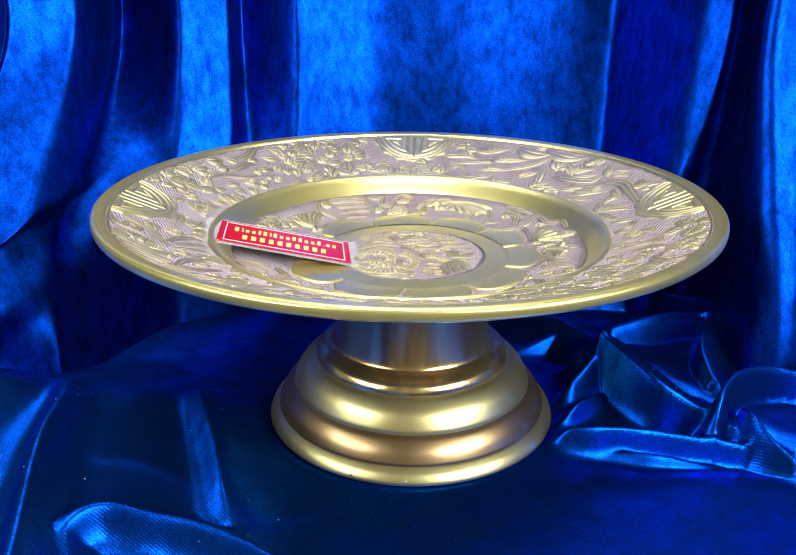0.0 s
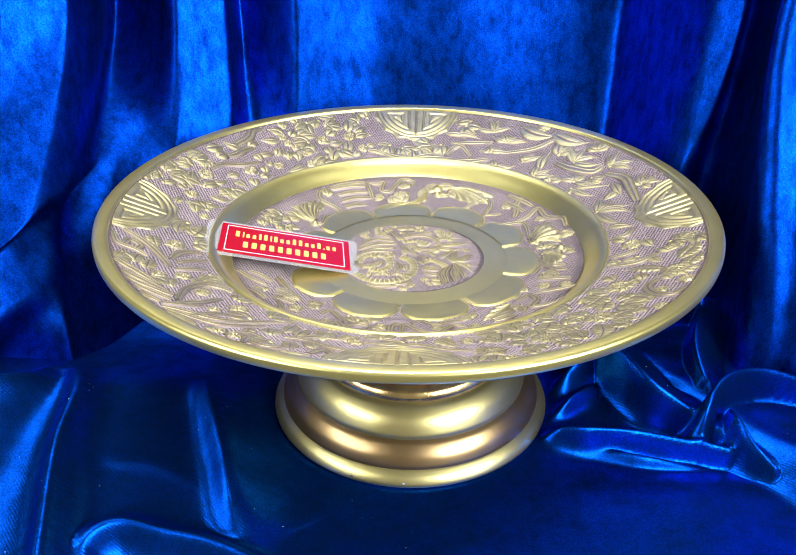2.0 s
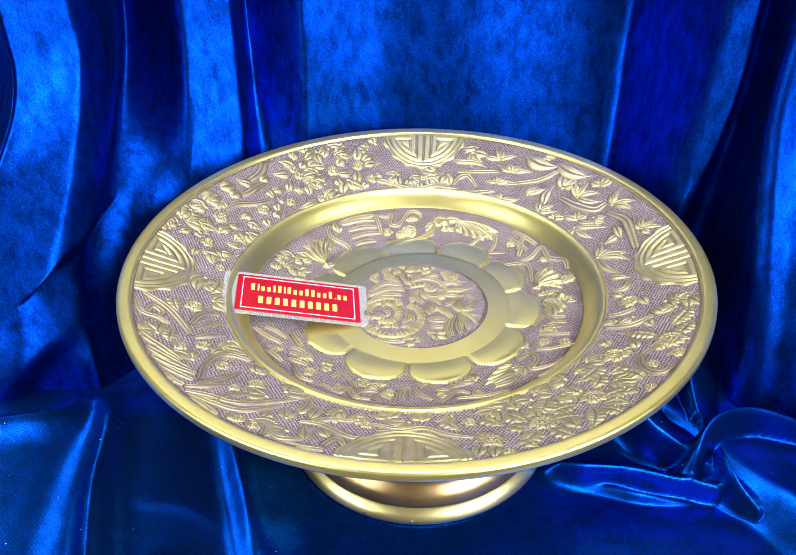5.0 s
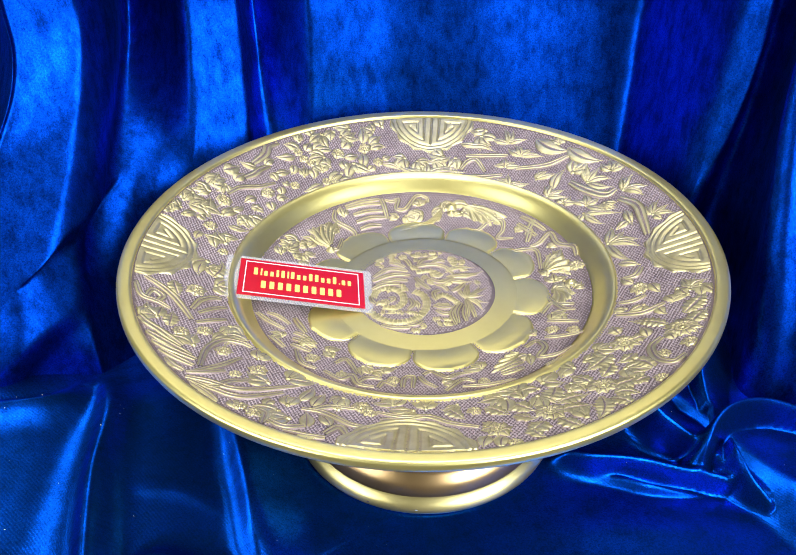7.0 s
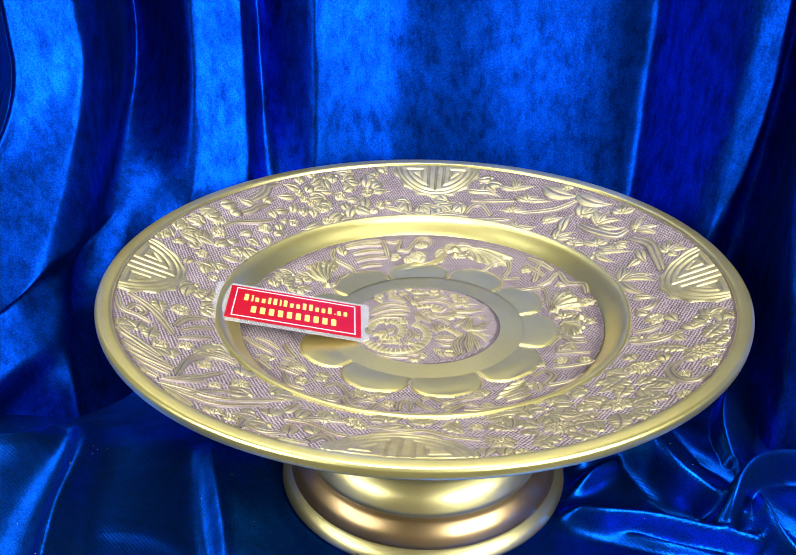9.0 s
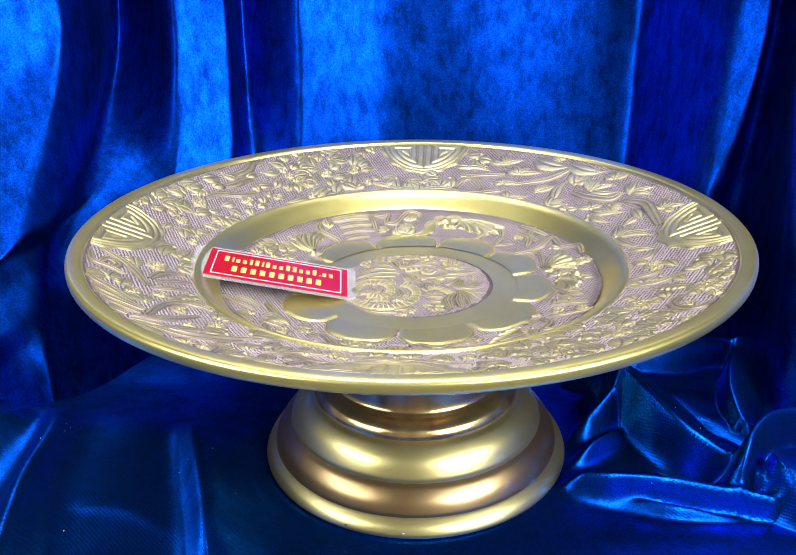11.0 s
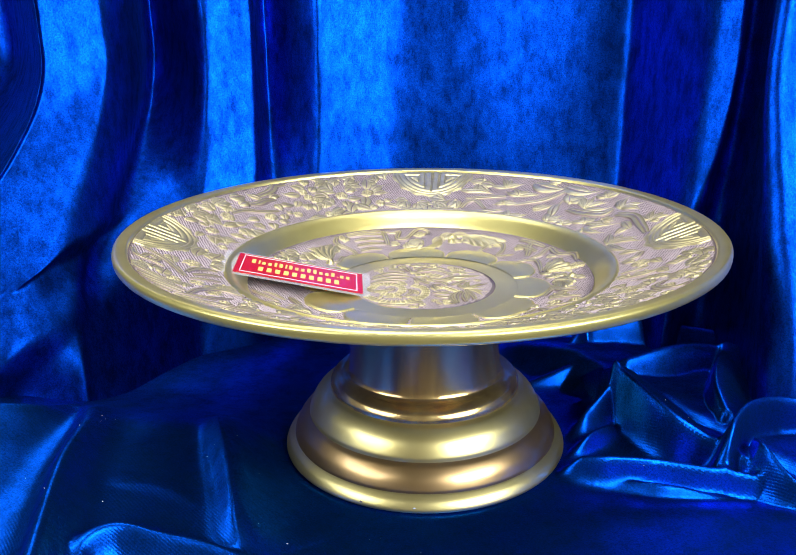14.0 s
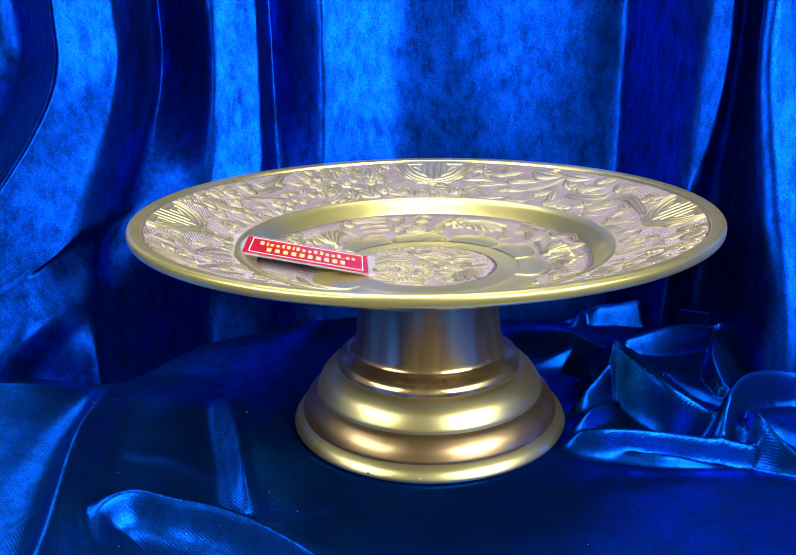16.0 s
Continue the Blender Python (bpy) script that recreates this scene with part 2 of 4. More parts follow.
# the middle of the tray's foot
BX, BY = 0.0026, -0.0041
FOLDS = [
    # the long fold, the short one beside it and the creased one in front
    ([(-0.190, 0.005, 0.001), (-0.174, -0.030, 0.009), (-0.164, -0.078, 0.015), (-0.155, -0.110, 0.017), (-0.146, -0.138, 0.018), (-0.138, -0.165, 0.018), (-0.132, -0.195, 0.015)], 0.010, 0.0085, 1.4),
    ([(-0.113, -0.004, 0.001), (-0.104, -0.028, 0.012), (-0.092, -0.058, 0.017), (-0.082, -0.084, 0.017), (-0.074, -0.108, 0.014), (-0.066, -0.124, 0.008), (-0.052, -0.136, 0.001)], 0.016, 0.0085, 1.3),
    ([(-0.126, -0.152, 0.002), (-0.130, -0.137, 0.010), (-0.119, -0.128, 0.014), (-0.100, -0.130, 0.015), (-0.080, -0.132, 0.016), (-0.060, -0.138, 0.015), (-0.038, -0.150, 0.012), (-0.018, -0.165, 0.008), (0.002, -0.190, 0.004)], 0.009, 0.0055, 1.1),
    ([(-0.163, -0.090, 0.001), (-0.140, -0.082, 0.0012), (-0.120, -0.080, 0.0012), (-0.098, -0.088, 0.001)], 0.010, 0.004, 1.2),
    ([(-0.235, -0.045, 0.010), (-0.207, -0.028, 0.009), (-0.199, -0.008, 0.003)], 0.006, 0.012, 1.2),
    # the two long folds that leave the foot on the other side
    ([(0.066, -0.036, 0.004), (0.075, -0.040, 0.010), (0.0935, -0.047, 0.0155), (0.118, -0.048, 0.015), (0.141, -0.054, 0.0150), (0.161, -0.058, 0.0135), (0.178, -0.067, 0.010)], 0.0075, 0.0030, 1.1),
    ([(0.088, -0.048, 0.001), (0.108, -0.054, 0.006), (0.124, -0.060, 0.008), (0.142, -0.062, 0.005), (0.160, -0.062, 0.001)], 0.004, 0.0035, 1.2),
    ([(0.104, 0.030, 0.026), (0.108, 0.020, 0.033), (0.113, 0.010, 0.034), (0.122, -0.012, 0.032), (0.131, -0.025, 0.028), (0.1455, -0.034, 0.021), (0.158, -0.044, 0.0165), (0.168, -0.0575, 0.0145), (0.178, -0.068, 0.014), (0.205, -0.085, 0.012)], 0.022, 0.0030, 1.1),
    ([(0.108, 0.020, 0.026), (0.098, 0.012, 0.017), (0.088, 0.004, 0.010), (0.077, -0.006, 0.004)], 0.007, 0.004, 1.2),
    ([(0.076, -0.024, 0.004), (0.088, -0.016, 0.009), (0.102, -0.004, 0.009), (0.108, 0.003, 0.004)], 0.005, 0.003, 1.2),
    # the heap, its loop and the ridges under the curtain
    ([(0.150, -0.052, 0.012), (0.152, -0.046, 0.026), (0.160, -0.034, 0.034), (0.173, -0.026, 0.036), (0.190, -0.024, 0.035), (0.215, -0.030, 0.03)], 0.007, 0.0045, 1.2),
    ([(0.166, -0.040, 0.022), (0.166, -0.052, 0.026), (0.170, -0.064, 0.022), (0.178, -0.075, 0.016)], 0.004, 0.004, 1.2),
    ([(0.176, 0.050, 0.030), (0.166, 0.026, 0.033), (0.160, 0.006, 0.030), (0.160, -0.014, 0.024)], 0.020, 0.006, 1.1),
    ([(0.120, 0.043, 0.026), (0.142, 0.048, 0.031), (0.160, 0.052, 0.032), (0.185, 0.052, 0.030)], 0.014, 0.010, 1.2),
    ([(0.096, 0.104, 0.012), (0.109, 0.100, 0.026), (0.124, 0.099, 0.029), (0.138, 0.097, 0.032), (0.150, 0.093, 0.030), (0.172, 0.088, 0.028), (0.205, 0.080, 0.026)], 0.012, 0.009, 1.2),
    ([(0.080, 0.078, 0.004), (0.090, 0.087, 0.014), (0.099, 0.096, 0.022), (0.104, 0.108, 0.020)], 0.007, 0.008, 1.2),
    ([(0.064, 0.060, 0.004), (0.090, 0.064, 0.012), (0.112, 0.062, 0.016), (0.135, 0.066, 0.018)], 0.008, 0.006, 1.2),
    ([(0.10, 0.130, 0.008), (0.13, 0.124, 0.018), (0.17, 0.110, 0.024)], 0.010, 0.010, 1.2),
]


def floor_height(X, Y):
    z = 0.0008 * waves(X, Y, 3, 0.12) + 0.0003 * waves(X, Y, 5, 0.05)
    # it rises gently towards both sides
    z = z + 0.014 * step(-X, 0.045, 0.15) * step(-Y, -0.05, 0.03) + 0.009 * step(X, 0.04, 0.14) * step(-Y, 0.045, 0.09)
    z = z - 0.002 * np.exp(-((X + 0.192 + 0.19 * (Y + 0.05)) / 0.013) ** 2) * step(-Y, -0.01, 0.03)
    z = z + 0.28 * np.maximum(-X - 0.186, 0) ** 2 / (np.maximum(-X - 0.186, 0) + 0.012)
    # the heap on the one side
    s = (X - 0.120) * 0.82 + (Y - 0.0) * 0.57
    z = z + 0.020 * step(s, -0.004, 0.022) * step(0.16 - Y, 0, 0.09) + 0.0012 * waves(X, Y, 14, 0.026) * step(s, -0.005, 0.02)
    total = np.zeros(X.shape)
    for knots, left, right, sharp in FOLDS:
        total = total + np.clip(ridge(X, Y, knots, left, right, sharp) - (0.85 * np.clip(z, 0, 1) if knots[0][0] > 0.05 else 0), 0, 1) ** 3
    z = z + np.cbrt(total)
    r = np.hypot(X - BX, Y - BY)
    return z * step(r, 0.0745, 0.090) - 0.0005


xs, ys = np.linspace(-0.32, 0.34, 720), np.linspace(-0.20, 0.24, 480)
GX, GY = np.meshgrid(xs, ys, indexing="ij")
cloth = sheet("velvet_cloth", np.stack([GX, GY, floor_height(GX, GY)], -1), velvet_ribbed)
tagged(cloth, "rumpled royal blue velvet cloth spread on a table", "cloth")

table = new("table")
tagged(table, "plain wooden table under the blue velvet cloth", "table")
box("tabletop", (-0.5, -0.21, -0.035), (0.5, 0.34, -0.006), table_wood, "", "", table)
for lx in (-0.46, 0.40):
    for ly in (-0.20, 0.24):
        box("leg", (lx, ly, FLOOR), (lx + 0.06, ly + 0.06, -0.035), table_wood, "", "", table)

# the curtain's line in plan, high up and where it meets the table
HIGH = [(-0.3517, 0.1779), (-0.3388, 0.1888), (-0.3175, 0.1966), (-0.293, 0.176), (-0.221, 0.0607), (-0.2154, 0.0568), (-0.2075, 0.0614), (-0.2004, 0.066), (-0.1932, 0.0709), (-0.1882, 0.0746),
        (-0.1863, 0.079), (-0.1839, 0.0923), (-0.1821, 0.1071), (-0.1885, 0.138), (-0.1966, 0.164), (-0.1979, 0.176), (-0.1941, 0.18), (-0.1729, 0.1564), (-0.1508, 0.131), (-0.145, 0.1274),
        (-0.1424, 0.128), (-0.136, 0.1305), (-0.1268, 0.1344), (-0.1176, 0.1387), (-0.1156, 0.142), (-0.1167, 0.157), (-0.117, 0.174), (-0.113, 0.176), (-0.0973, 0.1628), (-0.0805, 0.1482),
        (-0.0745, 0.145), (-0.0718, 0.1456), (-0.066, 0.1482), (-0.0563, 0.1527), (-0.0413, 0.1594), (-0.0261, 0.1649), (-0.0139, 0.1671), (0.0089, 0.1691), (0.0369, 0.1705), (0.0686, 0.175),
        (0.1038, 0.1781), (0.1295, 0.1763), (0.1346, 0.1703), (0.1424, 0.1409), (0.1492, 0.1093), (0.1548, 0.0828), (0.1593, 0.0726), (0.1671, 0.0665)]
HIGH_SIDE = [(0.172, 0.066), (0.18, 0.09), (0.188, 0.09), (0.188, 0.068), (0.18, 0.042), (0.1725, 0.027), (0.178, 0.021), (0.188, 0.024), (0.203, 0.028), (0.225, 0.015),
             (0.27, -0.02)]
LOW = [(-0.33, -0.0365), (-0.32, -0.0351), (-0.31, -0.0337), (-0.3, -0.0323), (-0.285, -0.0302), (-0.276, -0.0289), (-0.258, -0.0264), (-0.248, -0.025), (-0.238, -0.0236), (-0.226, -0.0219),
       (-0.214, -0.0203), (-0.2033, -0.0069), (-0.1969, 0.0009), (-0.193, 0.006), (-0.1919, 0.0098), (-0.1896, 0.0175), (-0.1856, 0.0312), (-0.1712, 0.0706), (-0.1567, 0.0963), (-0.152, 0.101),
       (-0.1493, 0.1037), (-0.144, 0.1065), (-0.1349, 0.1115), (-0.1205, 0.1201), (-0.1158, 0.1236), (-0.113, 0.1273), (-0.1095, 0.1325), (-0.1059, 0.1385), (-0.0993, 0.1457), (-0.0888, 0.1465),
       (-0.083, 0.145), (-0.0785, 0.146), (-0.0708, 0.1486), (-0.0613, 0.1527), (-0.0469, 0.1569), (-0.0317, 0.1597), (-0.018, 0.16), (0.004, 0.158), (0.032, 0.154), (0.064, 0.15),
       (0.097, 0.146), (0.119, 0.143), (0.125, 0.139), (0.131, 0.122), (0.136, 0.102), (0.1412, 0.0825), (0.1451, 0.0749), (0.147, 0.073)]
LOW_SIDE = [(0.1535, 0.078), (0.165, 0.094), (0.178, 0.092), (0.185, 0.062), (0.184, 0.03), (0.181, 0.004), (0.19, -0.008), (0.204, -0.01), (0.222, -0.03), (0.25, -0.09),
            (0.31, -0.17)]


def blur(p, n, soft):
    """Rounds a line; the soft part is rounded as much again several times over."""
    for i in range(n * 5):
        q = np.vstack([p[:1], (p[:-2] + 2 * p[1:-1] + p[2:]) / 4, p[-1:]])
        p = q if i < n else np.where(soft[:, None], q, p)
    return p


def curtain_points(rows):
    hi, lo = smooth_line(HIGH + HIGH_SIDE, 18), smooth_line(LOW + LOW_SIDE, 18)
    soft = (np.arange(len(hi)) > 18 * 6) & (np.arange(len(hi)) < 18 * 43)
    hi, lo = blur(hi, 24, soft), blur(lo, 24, soft)
    z = np.linspace(-0.004, 0.252, rows)
    w = step(0.205 - z, 0, 0.18)[None, :, None]
    xy = hi[:, None] * (1 - w) + lo[:, None] * w
    s = np.linspace(0, 1.1, len(hi))[:, None] + 0 * z
    Z = z[None] + 0 * s
    out = np.hypot(xy[..., 0], xy[..., 1])
    push = 1 + (0.0016 * waves(s, Z * 0.6, 8, 0.07) + 0.0004 * waves(s, Z, 21, 0.03)) / out
    # at its foot the near fold is tucked back behind the cloth on the table
    tuck = 0.024 * step(0.060 - z, 0, 0.045)[None] * step(250.0 - np.arange(len(hi)), 0, 50)[:, None] / out
    # the near fold sags over a slanting crease
    crease = 0.071 + 0.62 * (xy[..., 0] + 0.237) + 0.004 * waves(s, Z, 4, 0.05)
    sag = 0.011 * step(crease - Z, -0.005, 0.010) * (1 - 0.8 * step(crease - Z, 0.010, 0.040)) * step(-xy[..., 0], 0.182, 0.196) / out
    return np.concatenate([xy * (push + tuck + sag)[..., None], Z[..., None]], -1)


curtain = sheet("velvet_curtain", curtain_points(130), velvet_blue)
tagged(curtain, "royal blue velvet curtain hanging in soft folds behind the tray", "curtain")

# ---------------------------------------------------------------- the pedestal tray
tray = new("pedestal_tray")
tray.location = (BX, BY, 0)
tagged(tray, "round engraved brass offering tray on a turned brass pedestal foot", "tray")
PROFILE = [(0, 0.0867), (0.05, 0.0867), (0.064, 0.0875), (0.088, 0.0935), (0.0995, 0.1020), (0.121, 0.109), (0.1435, 0.1180), (0.15, 0.1199)]


def dish(r):
    return np.interp(r, [p[0] for p in PROFILE], [p[1] for p in PROFILE])


def turned(name, outline, mat, label="", centre=(0, 0)):
    return lathe(name, outline, mat, tray, label, 200, (centre[0] - BX, centre[1] - BY))


def band(name, r0, r1, mat, label="", n=12, up=0.0, centre=(0, 0)):
    r = np.linspace(r0, r1, n)
    return turned(name, [(q, dish(q) + up) for q in r], mat, label, centre)


# the lotus and the ring round it sit a little off the rim's middle
LOTUS = (0.0022, -0.0012)


B = (BX, BY)
turned("foot", smooth_line([(0.0735, 0.0), (0.0750, 0.0006), (0.0754, 0.0020), (0.0738, 0.0050), (0.0715, 0.0072), (0.0704, 0.0080)], 4), base_brass, "polished yellow brass foot band", B)
turned("lower_ring", smooth_line([(0.0704, 0.0080), (0.0700, 0.0098), (0.0680, 0.0140), (0.0648, 0.0178), (0.0622, 0.0198)]), dark_band, "brown tinted brass ring", B)
turned("middle_ring", smooth_line([(0.0622, 0.0198), (0.0615, 0.0225), (0.0585, 0.0280), (0.0540, 0.0322), (0.0505, 0.0340)]), base_brass, "polished yellow brass ring", B)
turned("stem", smooth_line([(0.0505, 0.0340), (0.0502, 0.0362), (0.0486, 0.0386), (0.0455, 0.0404), (0.0430, 0.0414), (0.0412, 0.0430), (0.0402, 0.0470), (0.0392, 0.056), (0.0388, 0.066), (0.0391, 0.076), (0.0402, 0.0858)]), painted_reflections, "brown tinted brass stem, room reflections painted as golden streaks", B)
# brown stands in for the shade under the dish
turned("underside", [(0.02, 0.0853), (0.052, 0.0853), (0.066, 0.0862), (0.088, 0.0918), (0.0995, 0.1003), (0.121, 0.1073), (0.1435, 0.1140), (0.1470, 0.1146)], dark_band, "underside with its shade put into a brown colour")
turned("rim_lip", smooth_line([(0.1430, 0.1170), (0.1436, 0.1189), (0.1446, 0.1196), (0.1470, 0.1200), (0.1488, 0.1201), (0.1496, 0.1197)], 4), polished)
turned("rim_edge", smooth_line([(0.1496, 0.1197), (0.1502, 0.1189), (0.1504, 0.1172), (0.1500, 0.1156), (0.1486, 0.1147), (0.1470, 0.1146)], 5), polished)
band("outer_band", 0.098, 0.1436, dark_ground, "mauve-brown engraved band")
turned("raised_ring", smooth_line([(0.1005, 0.1021), (0.0985, 0.1031), (0.0950, 0.1010), (0.0905, 0.0957), (0.0885, 0.0936)]), polished, "", (0.0004, 0.0))
band("inner_band", 0.046, 0.0890, dark_ground, "mauve-brown engraved band")
band("centre_ring", 0.0374, 0.0495, polished, "", 12, 0.0004, LOTUS)
band("centre_disc", 0.0, 0.0405, dark_ground, "mauve-brown engraved centre")

lint_white = plain("lint_white", (0.5, 0.55, 0.62), 0.8, 300)

# engraved ornament: every motif is raised on the dish and follows its slope
def on_dish(xy, h):
    """Points in the tray's own frame, h above the dish."""
    xy = np.asarray(xy, float)
    r = np.hypot(xy[..., 0], xy[..., 1])
    h = np.where(r > 0.1424, np.minimum(h, -0.001), h)
    return np.stack([xy[..., 0] - BX, xy[..., 1] - BY, dish(r) + h], -1)


class Relief:
    """Collects raised strokes and domes for one mesh."""

    def __init__(self):
        self.v, self.f, self.m, self.n = [], [], [], 0

    def add(self, pts, faces, recess=None):
        """recess: 1 for flanks and cuts darkened for shade and patina, else 0"""
        self.m.append(np.zeros(len(faces), int) if recess is None else np.asarray(recess, int))
        self.v.append(pts.reshape(-1, 3))
        self.f.append(faces + self.n)
        self.n += pts.size // 3

    def stroke(self, line, widths, h, groove=0.0):
        """A raised ridge along a plan line; groove: how deep its middle is cut."""
        line = np.asarray(line, float)
        USED.append(line)
        t = np.gradient(line, axis=0)
        t /= np.linalg.norm(t, axis=1, keepdims=True) + 1e-12
        side = np.stack([-t[:, 1], t[:, 0]], -1)
        across = np.array([-1.0, -0.8, -0.16, 0.0, 0.16, 0.8, 1.0])
        rise = np.array([-0.3, 0.86, 1.0, 1.0 - groove, 1.0, 0.86, -0.3])
        pts = line[:, None] + side[:, None] * (np.asarray(widths)[:, None] * across)[..., None]
        lift = h * np.clip(np.asarray(widths) / (np.max(widths) + 1e-9), 0.35, 1)[:, None] * rise
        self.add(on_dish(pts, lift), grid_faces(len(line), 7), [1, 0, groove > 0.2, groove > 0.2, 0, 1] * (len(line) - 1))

    def dome(self, x, y, r, h, n=10):
        a = np.linspace(0, 2 * np.pi, n, endpoint=False)
        rings = np.array([1.0, 0.75, 0.35])
        pts = np.stack([x + np.cos(a)[:, None] * r * rings, y + np.sin(a)[:, None] * r * rings], -1)
        body = on_dish(pts, h * np.array([-0.2, 0.7, 1.0]))
        self.add(body, grid_faces(n, 3, True))

    def leaf(self, x0, y0, x1, y1, w, h=0.0009, bend=0.0, groove=0.35, teeth=0.0):
        """A pointed leaf with a cut midrib and, where it is broad, slanting veins."""
        a, b = np.array((x0, y0)), np.array((x1, y1))
        d = b - a
        L = np.linalg.norm(d) + 1e-9
        broad = w > 0.0014
        n = int(np.clip(L / 0.0004, 11, 40)) if broad else 11
        s = np.linspace(0, 1, n)
        line = a + s[:, None] * d + (bend * np.sin(s * np.pi))[:, None] * np.array((-d[1], d[0]))
        widths = w * (0.1 + 0.9 * np.sin(np.pi * np.clip(s ** 0.72, 0, 1)) ** 1.1) * (1 - 0.9 * s ** 6)
        if not broad:
            self.stroke(line, widths, h, groove)
            return
        widths = widths * (1 + teeth * np.sin(2 * np.pi * s * L / 0.0026))
        USED.append(line)
        t = np.gradient(line, axis=0)
        t /= np.linalg.norm(t, axis=1, keepdims=True) + 1e-12
        side = np.stack([-t[:, 1], t[:, 0]], -1)
        across = np.array([-1.0, -0.88, -0.62, -0.32, -0.09, 0.0, 0.09, 0.32, 0.62, 0.88, 1.0])
        rise = np.array([-0.3, 0.72, 0.92, 1.0, 0.98, 1.0 - groove, 0.98, 1.0, 0.92, 0.72, -0.3])
        veins = 0.5 + 0.5 * np.cos(2 * np.pi * (s[:, None] * L - np.abs(across) * widths[:, None]) / 0.0022)
        rise = rise - 0.22 * veins ** 3 * (np.abs(across) < 0.9) * (np.abs(across) > 0.1) * (w > 0.0024)
        pts = line[:, None] + side[:, None] * (widths[:, None] * across)[..., None]
        lift = h * np.clip(widths / w, 0.35, 1)[:, None] * rise
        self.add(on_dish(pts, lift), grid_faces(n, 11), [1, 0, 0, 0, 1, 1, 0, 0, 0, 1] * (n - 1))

    def part(self, name, mat, label="", shaded_cuts=False):
        me = bpy.data.meshes.new(name)
        v, f = np.concatenate(self.v), np.concatenate(self.f)
        me.from_pydata(v.tolist(), [], f.tolist())
        me.polygons.foreach_set("use_smooth", [True] * len(me.polygons))
        me.materials.append(mat)
        if shaded_cuts:
            me.materials.append(shaded_recess_brass)
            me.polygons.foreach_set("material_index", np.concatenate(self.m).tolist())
        ob = new(name, me)
        ob.parent = tray
        if label:
            tagged(ob, label)
        return ob


rng = random.Random(7)
MM = 0.001
USED = []


def flowers(rows):
    """x, y, radius, petals, in millimetres"""
    for x, y, r, n in rows:
        x, y, r, k = x * MM, y * MM, r * MM * 1.6, Relief()
        turn = rng.uniform(0, 6.28)
        for i in range(n):
            a = turn + 2 * np.pi * i / n + rng.uniform(-0.12, 0.12)
            q = r * rng.uniform(0.9, 1.15)
            k.leaf(x + 0.25 * r * math.cos(a), y + 0.25 * r * math.sin(a), x + q * math.cos(a), y + q * math.sin(a), 1.2 * r * math.sin(np.pi / n), 0.0012, rng.uniform(-0.1, 0.1), 0.3)
            if r > 0.003:
                b = a + np.pi / n
                k.leaf(x + 0.1 * r * math.cos(b), y + 0.1 * r * math.sin(b), x + 0.55 * r * math.cos(b), y + 0.55 * r * math.sin(b), 0.7 * r * math.sin(np.pi / n), 0.0011, 0, 0.3)
        k.dome(x, y, 0.2 * r, 0.0012)
        k.part("flower", relief_brass, "", True)


def leaves(rows):
    """base x, y, tip x, y, width, in millimetres"""
    for x0, y0, x1, y1, w in rows:
        k = Relief()
        if w > 2.7 and y0 < 60:
            k.leaf(x0 * MM, y0 * MM, x1 * MM, y1 * MM, 1.3 * w * MM, 0.0011, rng.uniform(-0.14, 0.14), 0.5, 0.16)
        else:
            k.leaf(x0 * MM, y0 * MM, x1 * MM, y1 * MM, 1.35 * w * MM, 0.0011, rng.uniform(-0.16, 0.16), 0.6)
        k.part("leaf", relief_brass, "", True)


def sprays(rows):
    """width, base x, y, then the tips, in millimetres"""
    for w, bx, by, *tips in rows:
        k = Relief()
        for x, y in zip(tips[::2], tips[1::2]):
            k.leaf(bx * MM, by * MM, x * MM, y * MM, 1.25 * w * MM, 0.0010, rng.uniform(-0.15, 0.15), 0.6)
        k.dome(bx * MM, by * MM, 0.45 * w * MM, 0.001)
        k.part("leaf_spray", relief_brass, "", True)


def scrolls(rows):
    """width, then the knots of the line, in millimetres"""
    for w, *xy in rows:
        line = smooth_line(np.array(xy).reshape(-1, 2) * MM, 8)
        s = np.linspace(0, 1, len(line))
        k = Relief()
        inner = 1.5 if np.max(np.hypot(line[:, 0], line[:, 1])) < 0.04 else 1.3
        k.stroke(line, inner * 0.85 * w * MM * (0.35 + 0.65 * np.sin(np.pi * (0.12 + 0.8 * s)) ** 0.7), 0.0012, 0.5)
        k.part("scroll", relief_brass, "", True)


